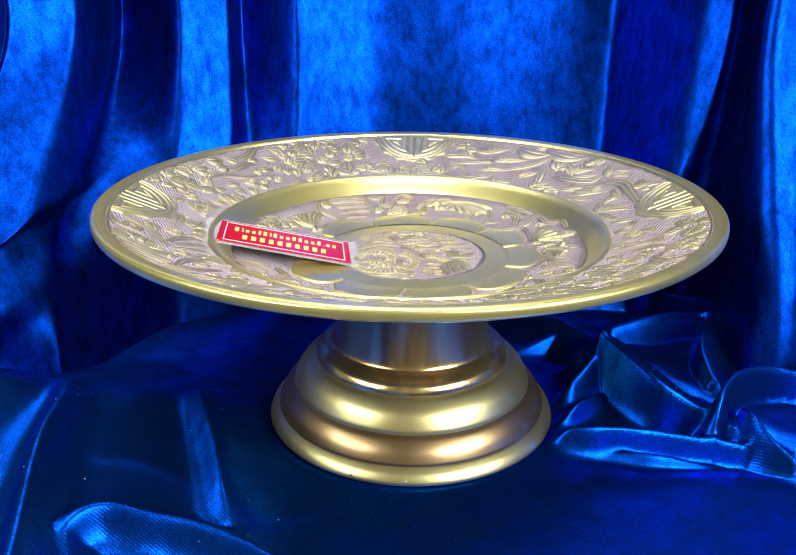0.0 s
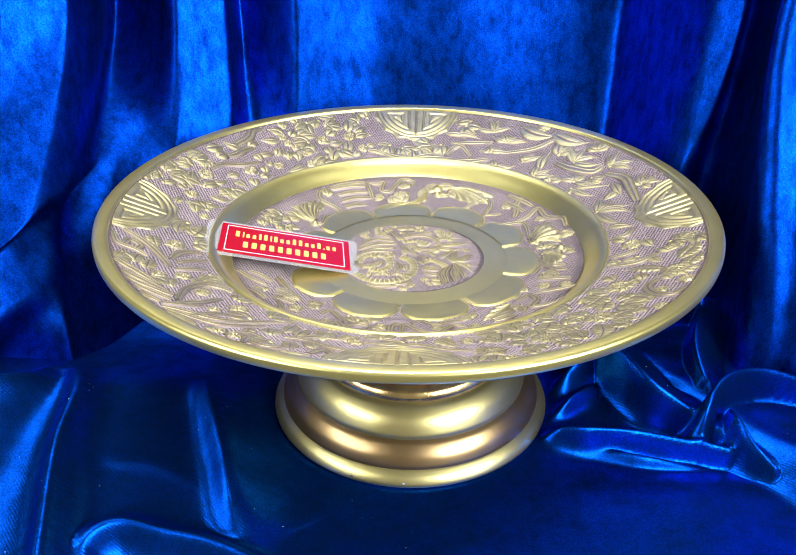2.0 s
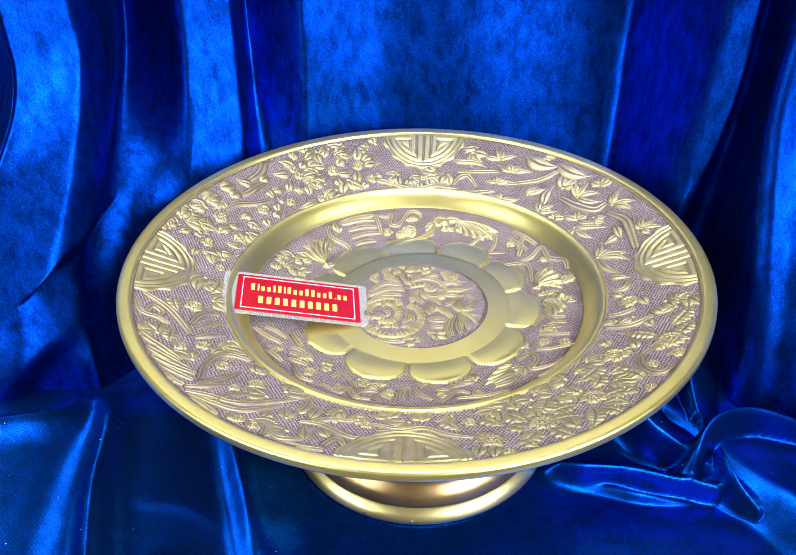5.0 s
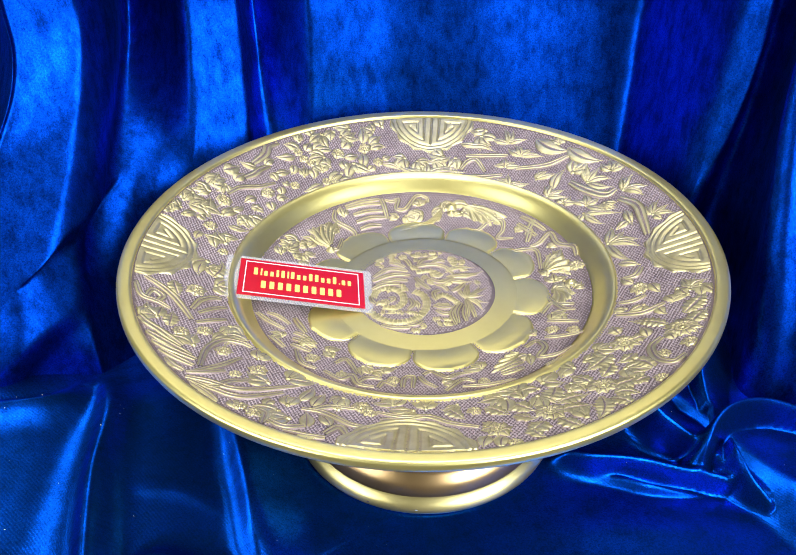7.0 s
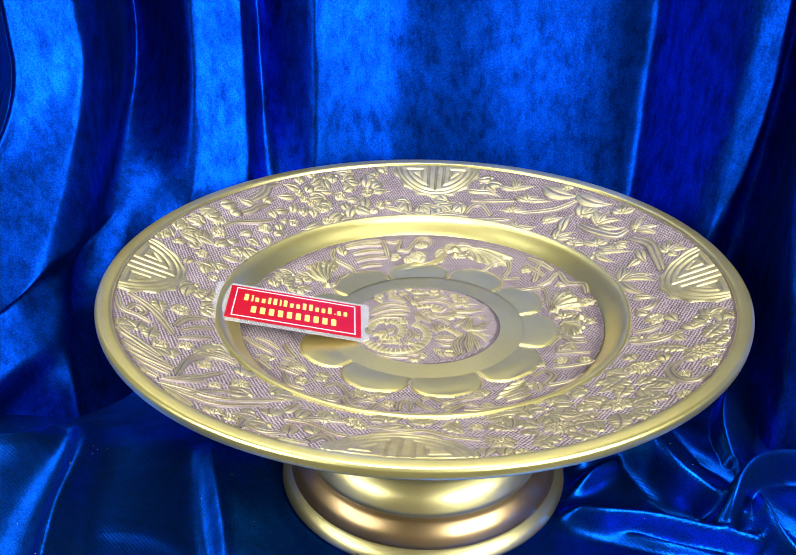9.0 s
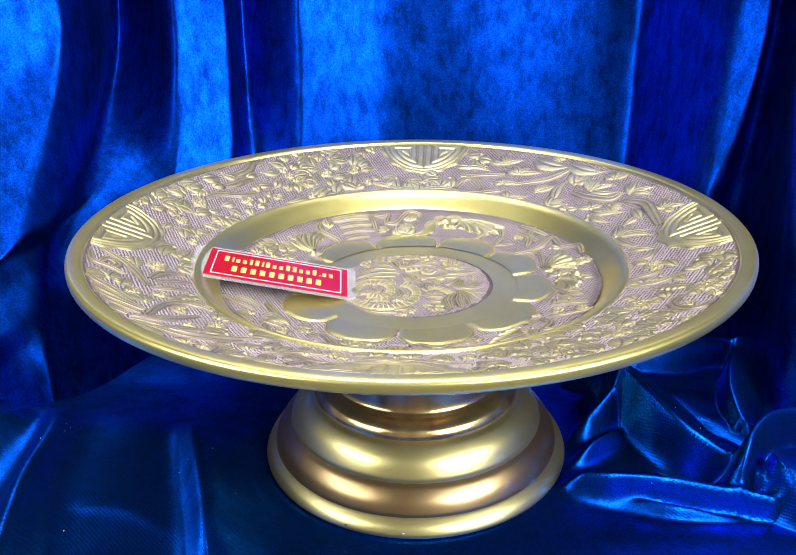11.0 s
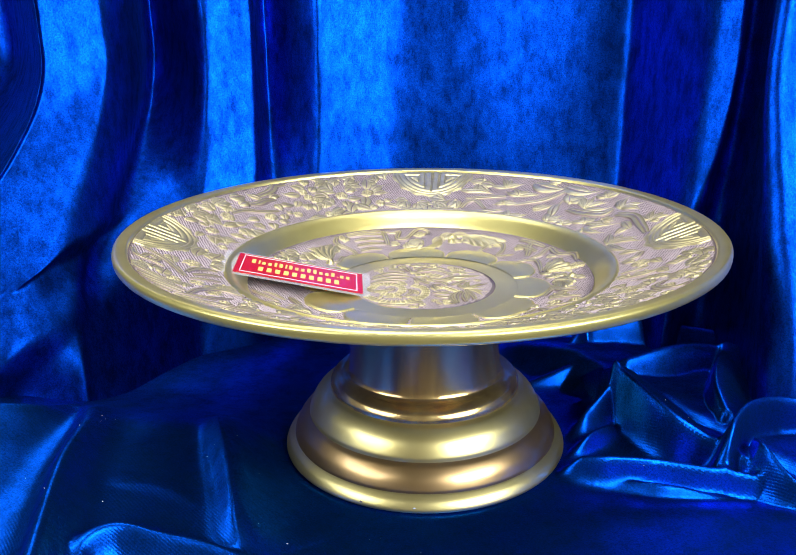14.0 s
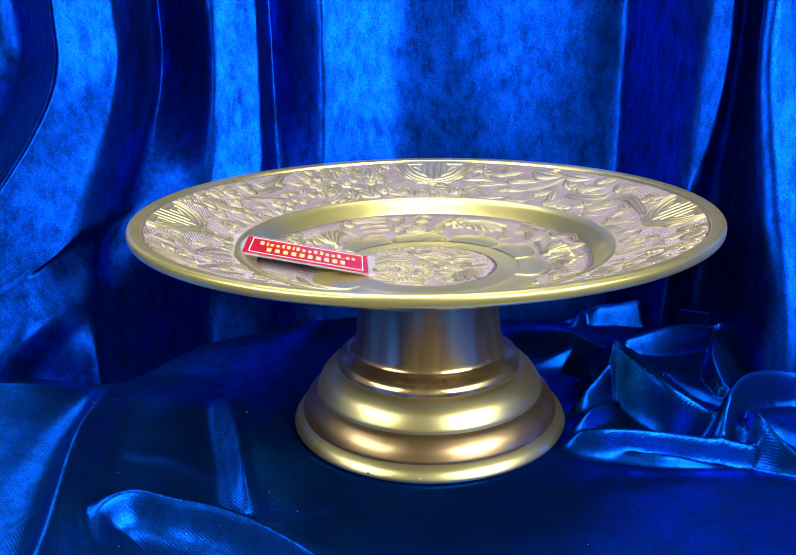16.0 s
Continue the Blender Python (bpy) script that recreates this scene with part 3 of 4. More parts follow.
def wings(rows):
    """root x, y, then the tips of the ribs of an opened wing, in millimetres"""
    for rx, ry, *tips in rows:
        k = Relief()
        tips = np.array(tips).reshape(-1, 2) * MM
        root = np.array((rx, ry)) * MM
        c = np.linspace(0, len(tips) - 1, 8 * (len(tips) - 1) + 1)
        dip = np.sin(np.pi * (c % 1)) ** 2
        edge = np.stack([np.interp(c, np.arange(len(tips)), tips[:, i]) for i in (0, 1)], -1)
        USED.append(edge)
        s = np.array([0.12, 0.3, 0.5, 0.7, 0.85, 0.95, 1.0])
        d = (edge - root) * (1 - 0.10 * dip)[:, None]
        bow = 0.12 * np.sin(np.pi * s)[None, :, None] * np.stack([-d[:, 1], d[:, 0]], -1)[:, None]
        pts = root + s[None, :, None] * d[:, None] + bow
        lift = 0.0013 * (1 - 0.75 * dip[:, None] ** 2 * np.clip(s * 1.4, 0, 1)) * np.array([1, 1, 1, 1, 0.95, 0.8, -0.2])
        lift[[0, -1]] = -0.0002
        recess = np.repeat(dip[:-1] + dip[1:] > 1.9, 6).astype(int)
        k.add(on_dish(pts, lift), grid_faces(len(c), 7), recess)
        k.part("wing", relief_brass, "", True)


def beaded(rows):
    """A scroll set with rows of small scales: width, then the knots, in millimetres"""
    for w, *xy in rows:
        line = smooth_line(np.array(xy).reshape(-1, 2) * MM, 9)
        k = Relief()
        k.stroke(line, np.full(len(line), 0.8 * w * MM), 0.0005)
        for i, (x, y) in enumerate(line[::3]):
            t = line[min(3 * i + 1, len(line) - 1)] - line[max(3 * i - 1, 0)]
            t /= np.linalg.norm(t) + 1e-9
            for o in (-0.66, -0.22, 0.22, 0.66):
                k.dome(x - t[1] * o * w * MM, y + t[0] * o * w * MM, 0.18 * w * MM, 0.0009, 7)
        k.part("scaled_scroll", relief_brass)


def medallion(deg):
    """A half-round scalloped plate against the rim, cut with arcs, bars and square spirals."""
    nA, nR = 190, 64
    al = np.linspace(-0.5 * np.pi, 0.5 * np.pi, nA)
    edge = 0.0282 - 0.0016 * np.abs(np.sin(al * 7.0)) ** 1.5
    rho = np.linspace(0, 1, nR)[None, :] * edge[:, None]
    u, v = rho * np.sin(al)[:, None], rho * np.cos(al)[:, None]
    d = np.full(u.shape, 1.0)

    def cut(line):
        nonlocal d
        for (x0, y0), (x1, y1) in zip(line[:-1], line[1:]):
            dx, dy = x1 - x0, y1 - y0
            t = np.clip(((u - x0) * dx + (v - y0) * dy) / (dx * dx + dy * dy), 0, 1)
            d = np.minimum(d, np.hypot(u - x0 - t * dx, v - y0 - t * dy))

    for rad in (0.0248, 0.0222):
        cut([(rad * math.sin(q), rad * math.cos(q)) for q in np.linspace(-1.52, 1.52, 40)])
    cut([(0, 0.001), (0, 0.0222)])
    for m in (-1, 1):
        arc = [(m * 0.0186 * math.sin(q), 0.0186 * math.cos(q)) for q in np.linspace(0.26, 1.36, 12)]
        cut([(m * 0.0048, 0.001)] + arc + [(m * 0.0092, 0.0040), (m * 0.0092, 0.0120), (m * 0.0138, 0.0075)])
    h = 0.0010 - 0.0006 * np.exp(-(d / 0.0006) ** 2) - 0.0013 * np.clip((rho / edge[:, None] - 0.965) / 0.035, 0, 1)
    h = h * np.clip(v / 0.0008, 0, 1) - 0.0003 * (v < 0.0003)
    r, turn = 0.1430 - v, radians(deg) + u / 0.138
    xy = np.stack([r * np.cos(turn), r * np.sin(turn)], -1)
    k = Relief()
    k.add(on_dish(xy, h), grid_faces(nA, nR))
    return k.part("longevity_medallion", relief_brass, "scalloped half-round brass medallion cut with bars and spirals")


def petal(a0, a1):
    """One lotus petal round the centre, between two angles in degrees."""
    n, m = 26, 12
    a = np.radians(np.linspace(a0, a1, n))
    s = np.linspace(-1, 1, n)
    tip = 0.0535 + 0.0128 * (1 - np.abs(s) ** 2.4) ** 0.6 + 0.0010 * np.exp(-(s / 0.08) ** 2)
    q = np.linspace(0, 1, m)
    r = 0.0490 + (tip[:, None] - 0.0490) * q
    h = 0.0007 + 0.0004 * np.sin(np.pi * q)[None, :] * (1 - s[:, None] ** 2)
    h = h - 0.0012 * (q[None, :] > 0.97) - 0.0008 * (np.abs(s)[:, None] > 0.985)
    k = Relief()
    k.add(on_dish(np.stack([LOTUS[0] + r * np.cos(a)[:, None], LOTUS[1] + r * np.sin(a)[:, None]], -1), h), grid_faces(n, m))
    return k.part("lotus_petal", polished)


for deg in (89.2, 3.0, 182.7, -90.0):
    medallion(deg)
NOTCHES = [-165, -129.5, -94.5, -59.4, -21.2, 13.2, 45, 79, 115, 151, 195]
for a0, a1 in zip(NOTCHES[:-1], NOTCHES[1:]):
    petal(a0, a1)

flowers([(-79.5, 102.2, 2, 5), (-75.5, 98, 2, 5), (-71.1, 96.2, 2, 5), (-55.4, 108.1, 2.7, 5), (-39.7, 115.3, 2.7, 5), (-30.5, 105.5, 2.3, 5), (-60, 83.2, 1.9, 5), (-54.7, 84.4, 1.9, 5), (-77.9, 74.9, 2, 5), (-92.1, 63.5, 3, 6), (-113.9, 48, 3, 6)])
leaves([(-79.5, 104.7, -89.9, 106.3, 3), (-80.9, 98.4, -92.4, 94.8, 2.6), (-81.6, 91.6, -81.5, 82.7, 2.4), (-75.4, 105, -73.4, 113, 2.6), (-70.8, 107.1, -62.1, 113.8, 2.6), (-66.7, 96.4, -57.7, 95, 3), (-71.2, 91.8, -67.8, 83, 2.6), (-53.5, 112.9, -49, 121.4, 3), (-59.8, 109.9, -71.5, 104.8, 2), (-51.6, 105.8, -42.3, 110, 2.6), (-52.7, 102.9, -46.8, 94.9, 2.6), (-41.2, 119.2, -44, 133.1, 3), (-37, 119, -29.9, 126.7, 2.8), (-36.1, 115.1, -26, 118.3, 2.6), (-41, 111, -40.9, 97.2, 2.8), (-28.3, 107.5, -22.6, 111, 2), (-32.5, 101.8, -36.7, 97, 2.4), (-27.8, 104.1, -15.6, 100, 2)])
leaves([(-52.4, 86.2, -44, 91.6, 2.6), (-62.2, 80.9, -72.6, 71.2, 2.4), (-80.7, 74.9, -86.1, 75.9, 2), (-97.3, 85.8, -91.8, 92.5, 2.4), (-101.3, 81.6, -112.2, 83.1, 2.4), (-111.7, 66.6, -107.2, 74.8, 3), (-119.2, 71.9, -111.1, 80.1, 4), (-93.5, 80.5, -88, 74.8, 2.4), (-90.5, 80.8, -81.4, 87.2, 2.4), (-86.6, 71.2, -84.1, 64, 2.4), (-85.8, 59.9, -79.7, 63.3, 2.4), (-89.9, 57.1, -86.1, 49.8, 2.6), (-97.5, 57.5, -103.6, 50.5, 2.4), (-99.2, 48.6, -91.2, 45.9, 2.8), (-104.5, 39.1, -96.4, 29.1, 2.8), (-107.4, 27.6, -95.7, 28.6, 2), (-108.3, 41.2, -102.6, 48.1, 2)])
sprays([(2.2, -0.7, 97.7, -1.2, 108.2, -10.9, 104.9, -20.5, 106, 9.5, 105.6, 19.3, 101.9, -25.1, 98.3, 24.8, 98.6)])
scrolls([(3, -104.1, 83.9, -98.5, 93.9, -97.6, 101.1, -92.3, 105.9), (2.4, -106.5, 70.8, -101.9, 75.4, -99, 80.8, -94.2, 85.7), (1.8, -113, 53.8, -107.1, 61.9, -97.5, 66.6, -89.3, 73.1)])

flowers([(-116, 23.7, 2.6, 6), (-105.2, 4.8, 1.8, 6), (-109.5, -32.9, 3.2, 7), (-106, -69.7, 2.5, 6), (-97, -64.9, 2.5, 6), (-85.3, -77.8, 2.6, 6), (-67.7, -88.1, 2.8, 7), (-75.9, -94.6, 2, 6), (-67.6, -120, 2, 6), (-61.6, -123.3, 2.2, 6)])
leaves([(-109.3, 18.3, -99, 19.2, 2.4), (-112.1, 15.3, -109.1, 5.7, 2.6), (-105.1, -18.4, -104.4, -2.9, 3.4), (-120.9, -30.2, -114.6, -42, 3), (-111.8, -68.2, -114.1, -54.7, 3), (-72.5, -116.4, -67.1, -123.5, 2.4), (-46.3, -108, -42.7, -94.6, 2.4), (-40.3, -111, -36.5, -99.2, 2.4), (-55.9, -110.9, -58.1, -117.2, 2.4), (-123.8, 29.9, -118.5, 27.3, 2.4), (-118.2, 16.7, -120.3, 8.5, 2)])
scrolls([(2.2, -132.5, -34.2, -122, -39.8, -114, -46.7, -104.7, -58), (1.8, -135.5, -40.3, -129.4, -50.4, -122, -51.7, -115.5, -54.1), (2, -107, -49.6, -105.2, -41.3, -100.7, -36.4, -96.6, -35.5), (1.6, -103.5, -51.8, -98.4, -45.8, -92.7, -41.4), (1.6, -102.3, -59.7, -96.1, -55.2, -90.4, -51.4), (2.4, -127.7, -65, -119.4, -71.4, -107, -77.2), (2.4, -120.3, -70, -111.2, -76.1, -102, -81.6), (2.4, -118.8, -77.2, -108.1, -82.6, -96.5, -87.5), (2.4, -114.6, -83.3, -104.5, -87.3, -93.6, -89.9), (2.2, -109.3, -88.7, -101.8, -92.4, -93.3, -95.4), (2, -105.3, -94.4, -101, -98.6, -95.5, -101.1)])
scrolls([(2, -91, -94.3, -92.1, -78.9, -87.5, -69.5, -79.8, -68.3, -74.2, -70.5), (1.8, -91.9, -100, -83.5, -90.8, -76.6, -80.6), (1.6, -94.5, -101.6, -87.6, -98.5, -80.2, -93.6), (2, -93.4, -105.3, -84, -105.3, -70.7, -106.8, -48.3, -95.9), (2, -91.7, -106.8, -80.3, -110.9, -68.9, -112.7, -53.7, -103.2), (2, -90.1, -109.4, -82.4, -114.9, -76.6, -119.6), (1.8, -56.6, -130.1, -56.8, -123.1, -61.5, -119.2), (2, -55.6, -126.6, -48.2, -130.9, -40.5, -128.5), (2.2, -48, -134.1, -39.2, -136.2, -31.2, -136), (2, -127.5, -49.2, -126.4, -43.6, -121.3, -46.3, -122.4, -52), (1.8, -87.4, -108.4, -80.9, -108.6, -76.3, -102, -68.6, -97.3)])

flowers([(-30, -110.2, 1.9, 6), (-20.4, -108.5, 3, 7), (-16.3, -112.7, 2, 6), (26.5, -108.8, 2.2, 6), (34.7, -124.6, 4, 9), (56.2, -112.4, 4.4, 10), (79.8, -95.7, 4.4, 10), (40.8, -135.4, 2, 6)])
leaves([(-39.6, -129.1, -42.2, -116.3, 2.6), (-30.7, -125.5, -37, -116.8, 2.4), (14.3, -107, 22.9, -115.8, 3), (30.7, -105.7, 41, -112.6, 3.2), (41.9, -103.8, 51.3, -110.2, 4), (42.2, -113.1, 51.6, -116.5, 3), (56.5, -103.9, 61.3, -89.5, 4), (53.4, -119.6, 44.2, -128.5, 4), (59.2, -118.2, 69.9, -127.5, 3.4), (60.4, -112.1, 74.8, -110.2, 3.6), (60.4, -105.4, 74.2, -100.8, 3.6), (33.9, -117.7, 28.4, -124, 3), (37.2, -130.2, 35.6, -139.3, 2.6), (31.2, -129.6, 28.8, -139.1, 2.6), (81, -88.2, 86.8, -75.7, 3.2), (76.2, -93, 67.4, -83.7, 3.2), (83.5, -98, 96.5, -93.1, 4), (82.9, -103.4, 92.8, -106.2, 3.4)])
leaves([(80.5, -107.2, 89, -115.2, 3.4), (77.4, -104.3, 72.9, -123.5, 3.4), (47.8, -124.4, 53, -132.6, 3), (63, -131.3, 71.7, -126.3, 2.6)])
scrolls([(2, -44.1, -114.4, -34.6, -115.8, -23, -123.7, -16.2, -124), (1.8, -41.1, -115.5, -32.8, -110.6, -21.9, -110.3), (1.6, -14, -111.7, -2.5, -114.6, 8.7, -112.1), (2, -11.8, -118.1, -0.3, -115.7, 7.5, -113.9, 17, -118.9, 27.8, -122), (2, -32, -132.8, -27.2, -126.6, -23.7, -131.4)])

flowers([(94, -63.6, 4.4, 10), (119.1, -60, 5.2, 12), (108.6, -20.4, 3.4, 8), (107.7, -77.7, 2.2, 7), (119.5, -72.4, 2.6, 8), (102.8, -96.8, 2.2, 6)])
leaves([(93.8, -55.2, 91.8, -47.1, 3), (87.2, -70.4, 73.8, -82.2, 4), (123.1, -58.5, 132.9, -48.5, 3.6), (122.7, -48.7, 135, -34.8, 4), (114.7, -55.2, 99, -46.2, 3), (113.9, -17.9, 117.2, -27.6, 2.6), (106.7, -15, 101.6, -7.9, 2.4), (101.9, -87.2, 91.5, -77.1, 4), (97.7, -90.3, 88.9, -91.3, 3.4), (98.1, -62.3, 105, -61.2, 3), (104.6, -61.1, 102.6, -52.2, 2.4), (113.5, -38, 116.4, -46.6, 2.4), (114.2, -67.8, 110, -61.8, 2.4), (98, -94.2, 90, -97.8, 3), (118.4, -31.1, 122.7, -38.2, 2.6), (96.8, -72.7, 88.1, -78.8, 3)])
scrolls([(2.2, 94.9, -39, 105.9, -41.5, 116.6, -36.8), (1.8, 97.4, -29.7, 103.5, -30.3, 110.2, -27.6), (2.2, 109.8, -64.6, 104, -71.1, 104.1, -81.1, 109.3, -86, 115.7, -81.6), (2, 112.5, -3, 108.5, -9.2, 102.6, -9.6)])

leaves([(75.3, 76.8, 84, 92.3, 2.6), (24, 119.3, 42.6, 113.7, 2), (20.8, 122.3, 35.6, 120.6, 2), (68, 119.6, 87.8, 105.5, 4.5), (86.2, 108.2, 105.9, 91.5, 4), (112.3, 38.3, 104.6, 32.2, 2.4), (102, 3.5, 112.8, -0.9, 2.4), (112, 47.2, 114.1, 33, 2.2)])
sprays([(2, 50.8, 119.3, 48, 131.8, 54.1, 129.7, 62.1, 120.6, 38.9, 125.9), (2, 57.9, 108.2, 49.8, 116.1, 64.9, 111.7, 71.6, 104.8, 54.3, 117.4), (2, 48.1, 100.9, 48.9, 108.3, 41.1, 102.6, 54.6, 104.1, 58.1, 100.1), (2, 50.1, 85.5, 50.1, 95.3, 57.6, 88, 42.1, 92.1, 62.5, 84.9), (2, 71.4, 72.1, 70.5, 80.6, 76.9, 82.2, 82.3, 74.7, 83.1, 68.7), (2, 66.2, 87.2, 67.9, 94, 73.4, 92.5, 79.3, 89.6), (2.2, 94.7, 77.2, 90.7, 96.6, 96.9, 97.1, 103, 87.5, 108.2, 75.2, 108.6, 69), (2.2, 112.8, 63.8, 113.7, 75.9, 120.4, 75.7, 125.8, 62, 123, 54.9)])
sprays([(2.2, 92.3, 58.4, 91.3, 68.6, 100.5, 62.9, 108.2, 51.1, 82.1, 64.1), (2, 124.7, 37.6, 129.7, 48.8, 133.5, 42.6, 134.9, 34.4, 128.9, 31.5, 122.8, 46.6), (2.4, 99.6, 22.7, 103.5, 36.6, 109.3, 30.9, 115.8, 21, 115.7, 13.7, 110.1, 4), (2, 90.2, 51.9, 95.8, 45.6, 109.8, 46, 100.6, 39.5, 86, 44.4), (2, 79.7, 63.9, 84.6, 68.7, 88.4, 63.1, 75.7, 69.3)])
scrolls([(1.8, 20.9, 101, 25.1, 107.2, 30.6, 108.1, 35.9, 98), (1.8, 24.1, 112, 38.7, 110.7, 49.9, 109.8), (2, 54.4, 98.2, 73, 97.5, 86.2, 101.7), (2, 22.5, 95.8, 35.2, 93.9, 46.3, 94.2), (3, 85.2, 80.1, 92.2, 71.9, 102.9, 63.6, 109.4, 66.1), (3, 110.1, 58, 117.7, 48.9, 119.2, 36.3, 119.7, 22.7)])

flowers([(12.9, 77.7, 3.2, 9)])
leaves([(15.4, 77.3, 27.2, 75.9, 3)])
wings([(9.7, 74.8, -16.8, 52.9, -11.0, 58.3, -5.1, 59.1, 0.1, 60.3, 4.6, 62.5, 8.6, 65.2), (21.9, 76.9, 49.8, 65.3, 45.1, 58.8, 39.6, 58.7, 34.5, 61.5, 29.3, 64.1, 24.7, 67.4), (-51.0, 35.1, -67.1, 40.7, -63.8, 47.1, -59.9, 52.5, -55.5, 56.7, -50.8, 59.1, -46.1, 57.5), (66.7, 13.8, 70.8, 30.4, 74.7, 29.9, 78.1, 26.8, 80.7, 21.6, 81.7, 15.0, 80.4, 8.1), (69.9, -0.6, 65.8, -11.3, 70.2, -14.4, 74.4, -14.3, 78.1, -11.7, 80.9, -7.5), (49.7, -53.2, 34.6, -69.6, 36.3, -63.8, 38.8, -58.5, 42.0, -54.2, 45.4, -51.0), (-56.6, -54.4, -55.2, -43.5, -51.6, -45.7, -48.8, -49.2, -47.1, -54.0)])
for x, y, r in ((15.6, 76.3, 4.2), (15.7, 71.3, 2.6), (79.0, 2.6, 3.2), (-52.0, 33.1, 3.0)):
    k = Relief()
    k.dome(x * MM, y * MM, r * MM, 0.0014, 14)
    k.dome(x * MM, y * MM, 0.45 * r * MM, 0.0022, 10)
    k.part("boss", relief_brass, "", True)
scrolls([(1.9, 58.2, 62.6, 62.7, 58.1, 67.0, 53.1), (1.9, 56.6, 64.1, 63.5, 57.2, 69.6, 49.7), (1.9, 54.4, 58.5, 59.5, 52.3, 64.4, 46.1), (1.9, 63.5, 57.3, 62.8, 58.0, 58.7, 48.2), (1.9, 61.8, 52.7, 60.4, 47.4, 58.9, 42.0), (1.7, -47.9, 70.8, -38.4, 76.4, -28.3, 80.7), (1.7, -47.2, 69.5, -37.3, 74.7, -27.0, 77.0), (1.7, -42.4, 65.1, -33.8, 69.6, -24.8, 71.3), (1.7, -40.1, 59.6, -31.8, 64.4, -23.2, 66.4), (1.7, -37.2, 54.2, -31.4, 58.1, -25.3, 59.4), (1.7, -27.1, 81.1, -24.7, 74.7, -21.9, 64.9)])
scrolls([(1.5, -24.7, 80.2, -20, 79.4, -16.5, 81.4, -17.3, 73.6, -11.7, 74, -5.7, 85, 0.5, 83.8, 1.7, 79.9), (1.5, 24.4, 58.8, 30.9, 56, 38.2, 62.3, 45.5, 62.7, 45.8, 54.4, 42.7, 48.5, 51.6, 46.9), (1.8, -53.4, 66.6, -52.2, 58, -41.1, 51.6, -38.7, 44.4), (1.6, -56.4, 36.4, -48.4, 33.5, -46.8, 44.5)])
scrolls([(1.8, 60.4, 37.7, 65.7, 40, 71.9, 46.4, 75.3, 37.2, 83.1, 32.2, 84.3, 24), (1.6, 49.4, 35.4, 55.2, 36.2, 63.6, 33.5, 64.9, 17.7)])

flowers([(83.2, 16.2, 3, 8), (66.2, -35.6, 2.2, 6), (75.9, -38.3, 2.2, 6)])
scrolls([(1.6, 65.8, -5, 70.3, -13.7, 78.9, -16.3), (1.6, 62.4, -20.6, 68.2, -13.1, 73.4, -19.2, 78.8, -21.2), (1.6, 61.8, -41.9, 68.5, -42.8, 79.8, -41.6), (1.8, 52.1, -48.9, 57.9, -44.6, 61.3, -50.6, 57.9, -58.6, 67.4, -57.1, 73.1, -53.2), (1.8, 59.7, -67.1, 65.6, -64.8, 70.5, -61.8), (2, 39.2, -67.7, 44.6, -64.3, 50.2, -61.2), (2, 39.9, -71, 45.3, -69, 50.3, -66.2), (2, 41.4, -63.4, 45.4, -60.8, 49.4, -57.3), (1.8, 64.4, -27.7, 71.9, -29.8, 79.1, -31.9)])

flowers([(-9.2, -75.5, 2.2, 6), (-48.4, -63, 2.5, 7), (31.6, -76, 2, 6)])
scrolls([(1.8, -41.4, -72.9, -33.5, -78.2, -28.6, -74.7, -25, -81.3, -17.7, -82.7), (1.6, -25.6, -80.5, -21.3, -75.4, -14.8, -75.5), (1.6, 4.1, -69.6, 8, -67.2, 14.9, -72.5, 20.2, -69.4, 26.6, -67.6), (1.6, 2.3, -71.6, 5.3, -77.1, 10.7, -81.2), (1.6, 14.5, -84, 22.1, -74.7, 27.9, -76.1), (1.6, 22, -80.2, 33.8, -79.3, 45.8, -75.5), (1.6, -37.5, -65.2, -32.5, -61.2, -25.9, -72.4), (2, -60.3, -43.7, -54.8, -45.9, -48.4, -51.2), (2, -60.2, -48.9, -54.6, -50.6, -49.4, -54.3), (2, -60, -54, -55.3, -55.9, -50, -57.8), (1.6, -57, -57.8, -52.7, -68.6, -45.4, -71.9)])
scrolls([(1.8, -80.8, -32.7, -74.2, -37.9, -65.1, -42.4), (1.6, -76, -30.9, -69.9, -32.7, -63.5, -37.1), (1.8, -70.8, -50.2, -67.2, -53.2, -62.4, -57.9), (2, -62.3, -31, -58.8, -36.6, -54.8, -42), (1.6, -4.9, -82.1, -4.4, -74.2, -0.6, -72.6, -0.3, -81.9), (1.6, -15.8, -83, -13.3, -78.2, -7.7, -81.4)])

beaded([(2.8, -25.5, -20.7, -19.8, -26.1, -12.6, -28.9, -5.5, -27.8, 0.9, -23.1, 3.9, -14.3, 2, -6.4, -3.1, -2.9), (2.6, -24.4, -8.9, -22.6, -3, -16.6, -0.6, -10.2, -4, -8.3, -11.6, -12.3, -17.3, -18.3, -16.7), (2.4, 7.3, -8.9, 12, -5.3, 17, -8.6, 20.8, -13.1), (2.2, -2.6, 14.6, 4.8, 16.2, 11.2, 12.1)])
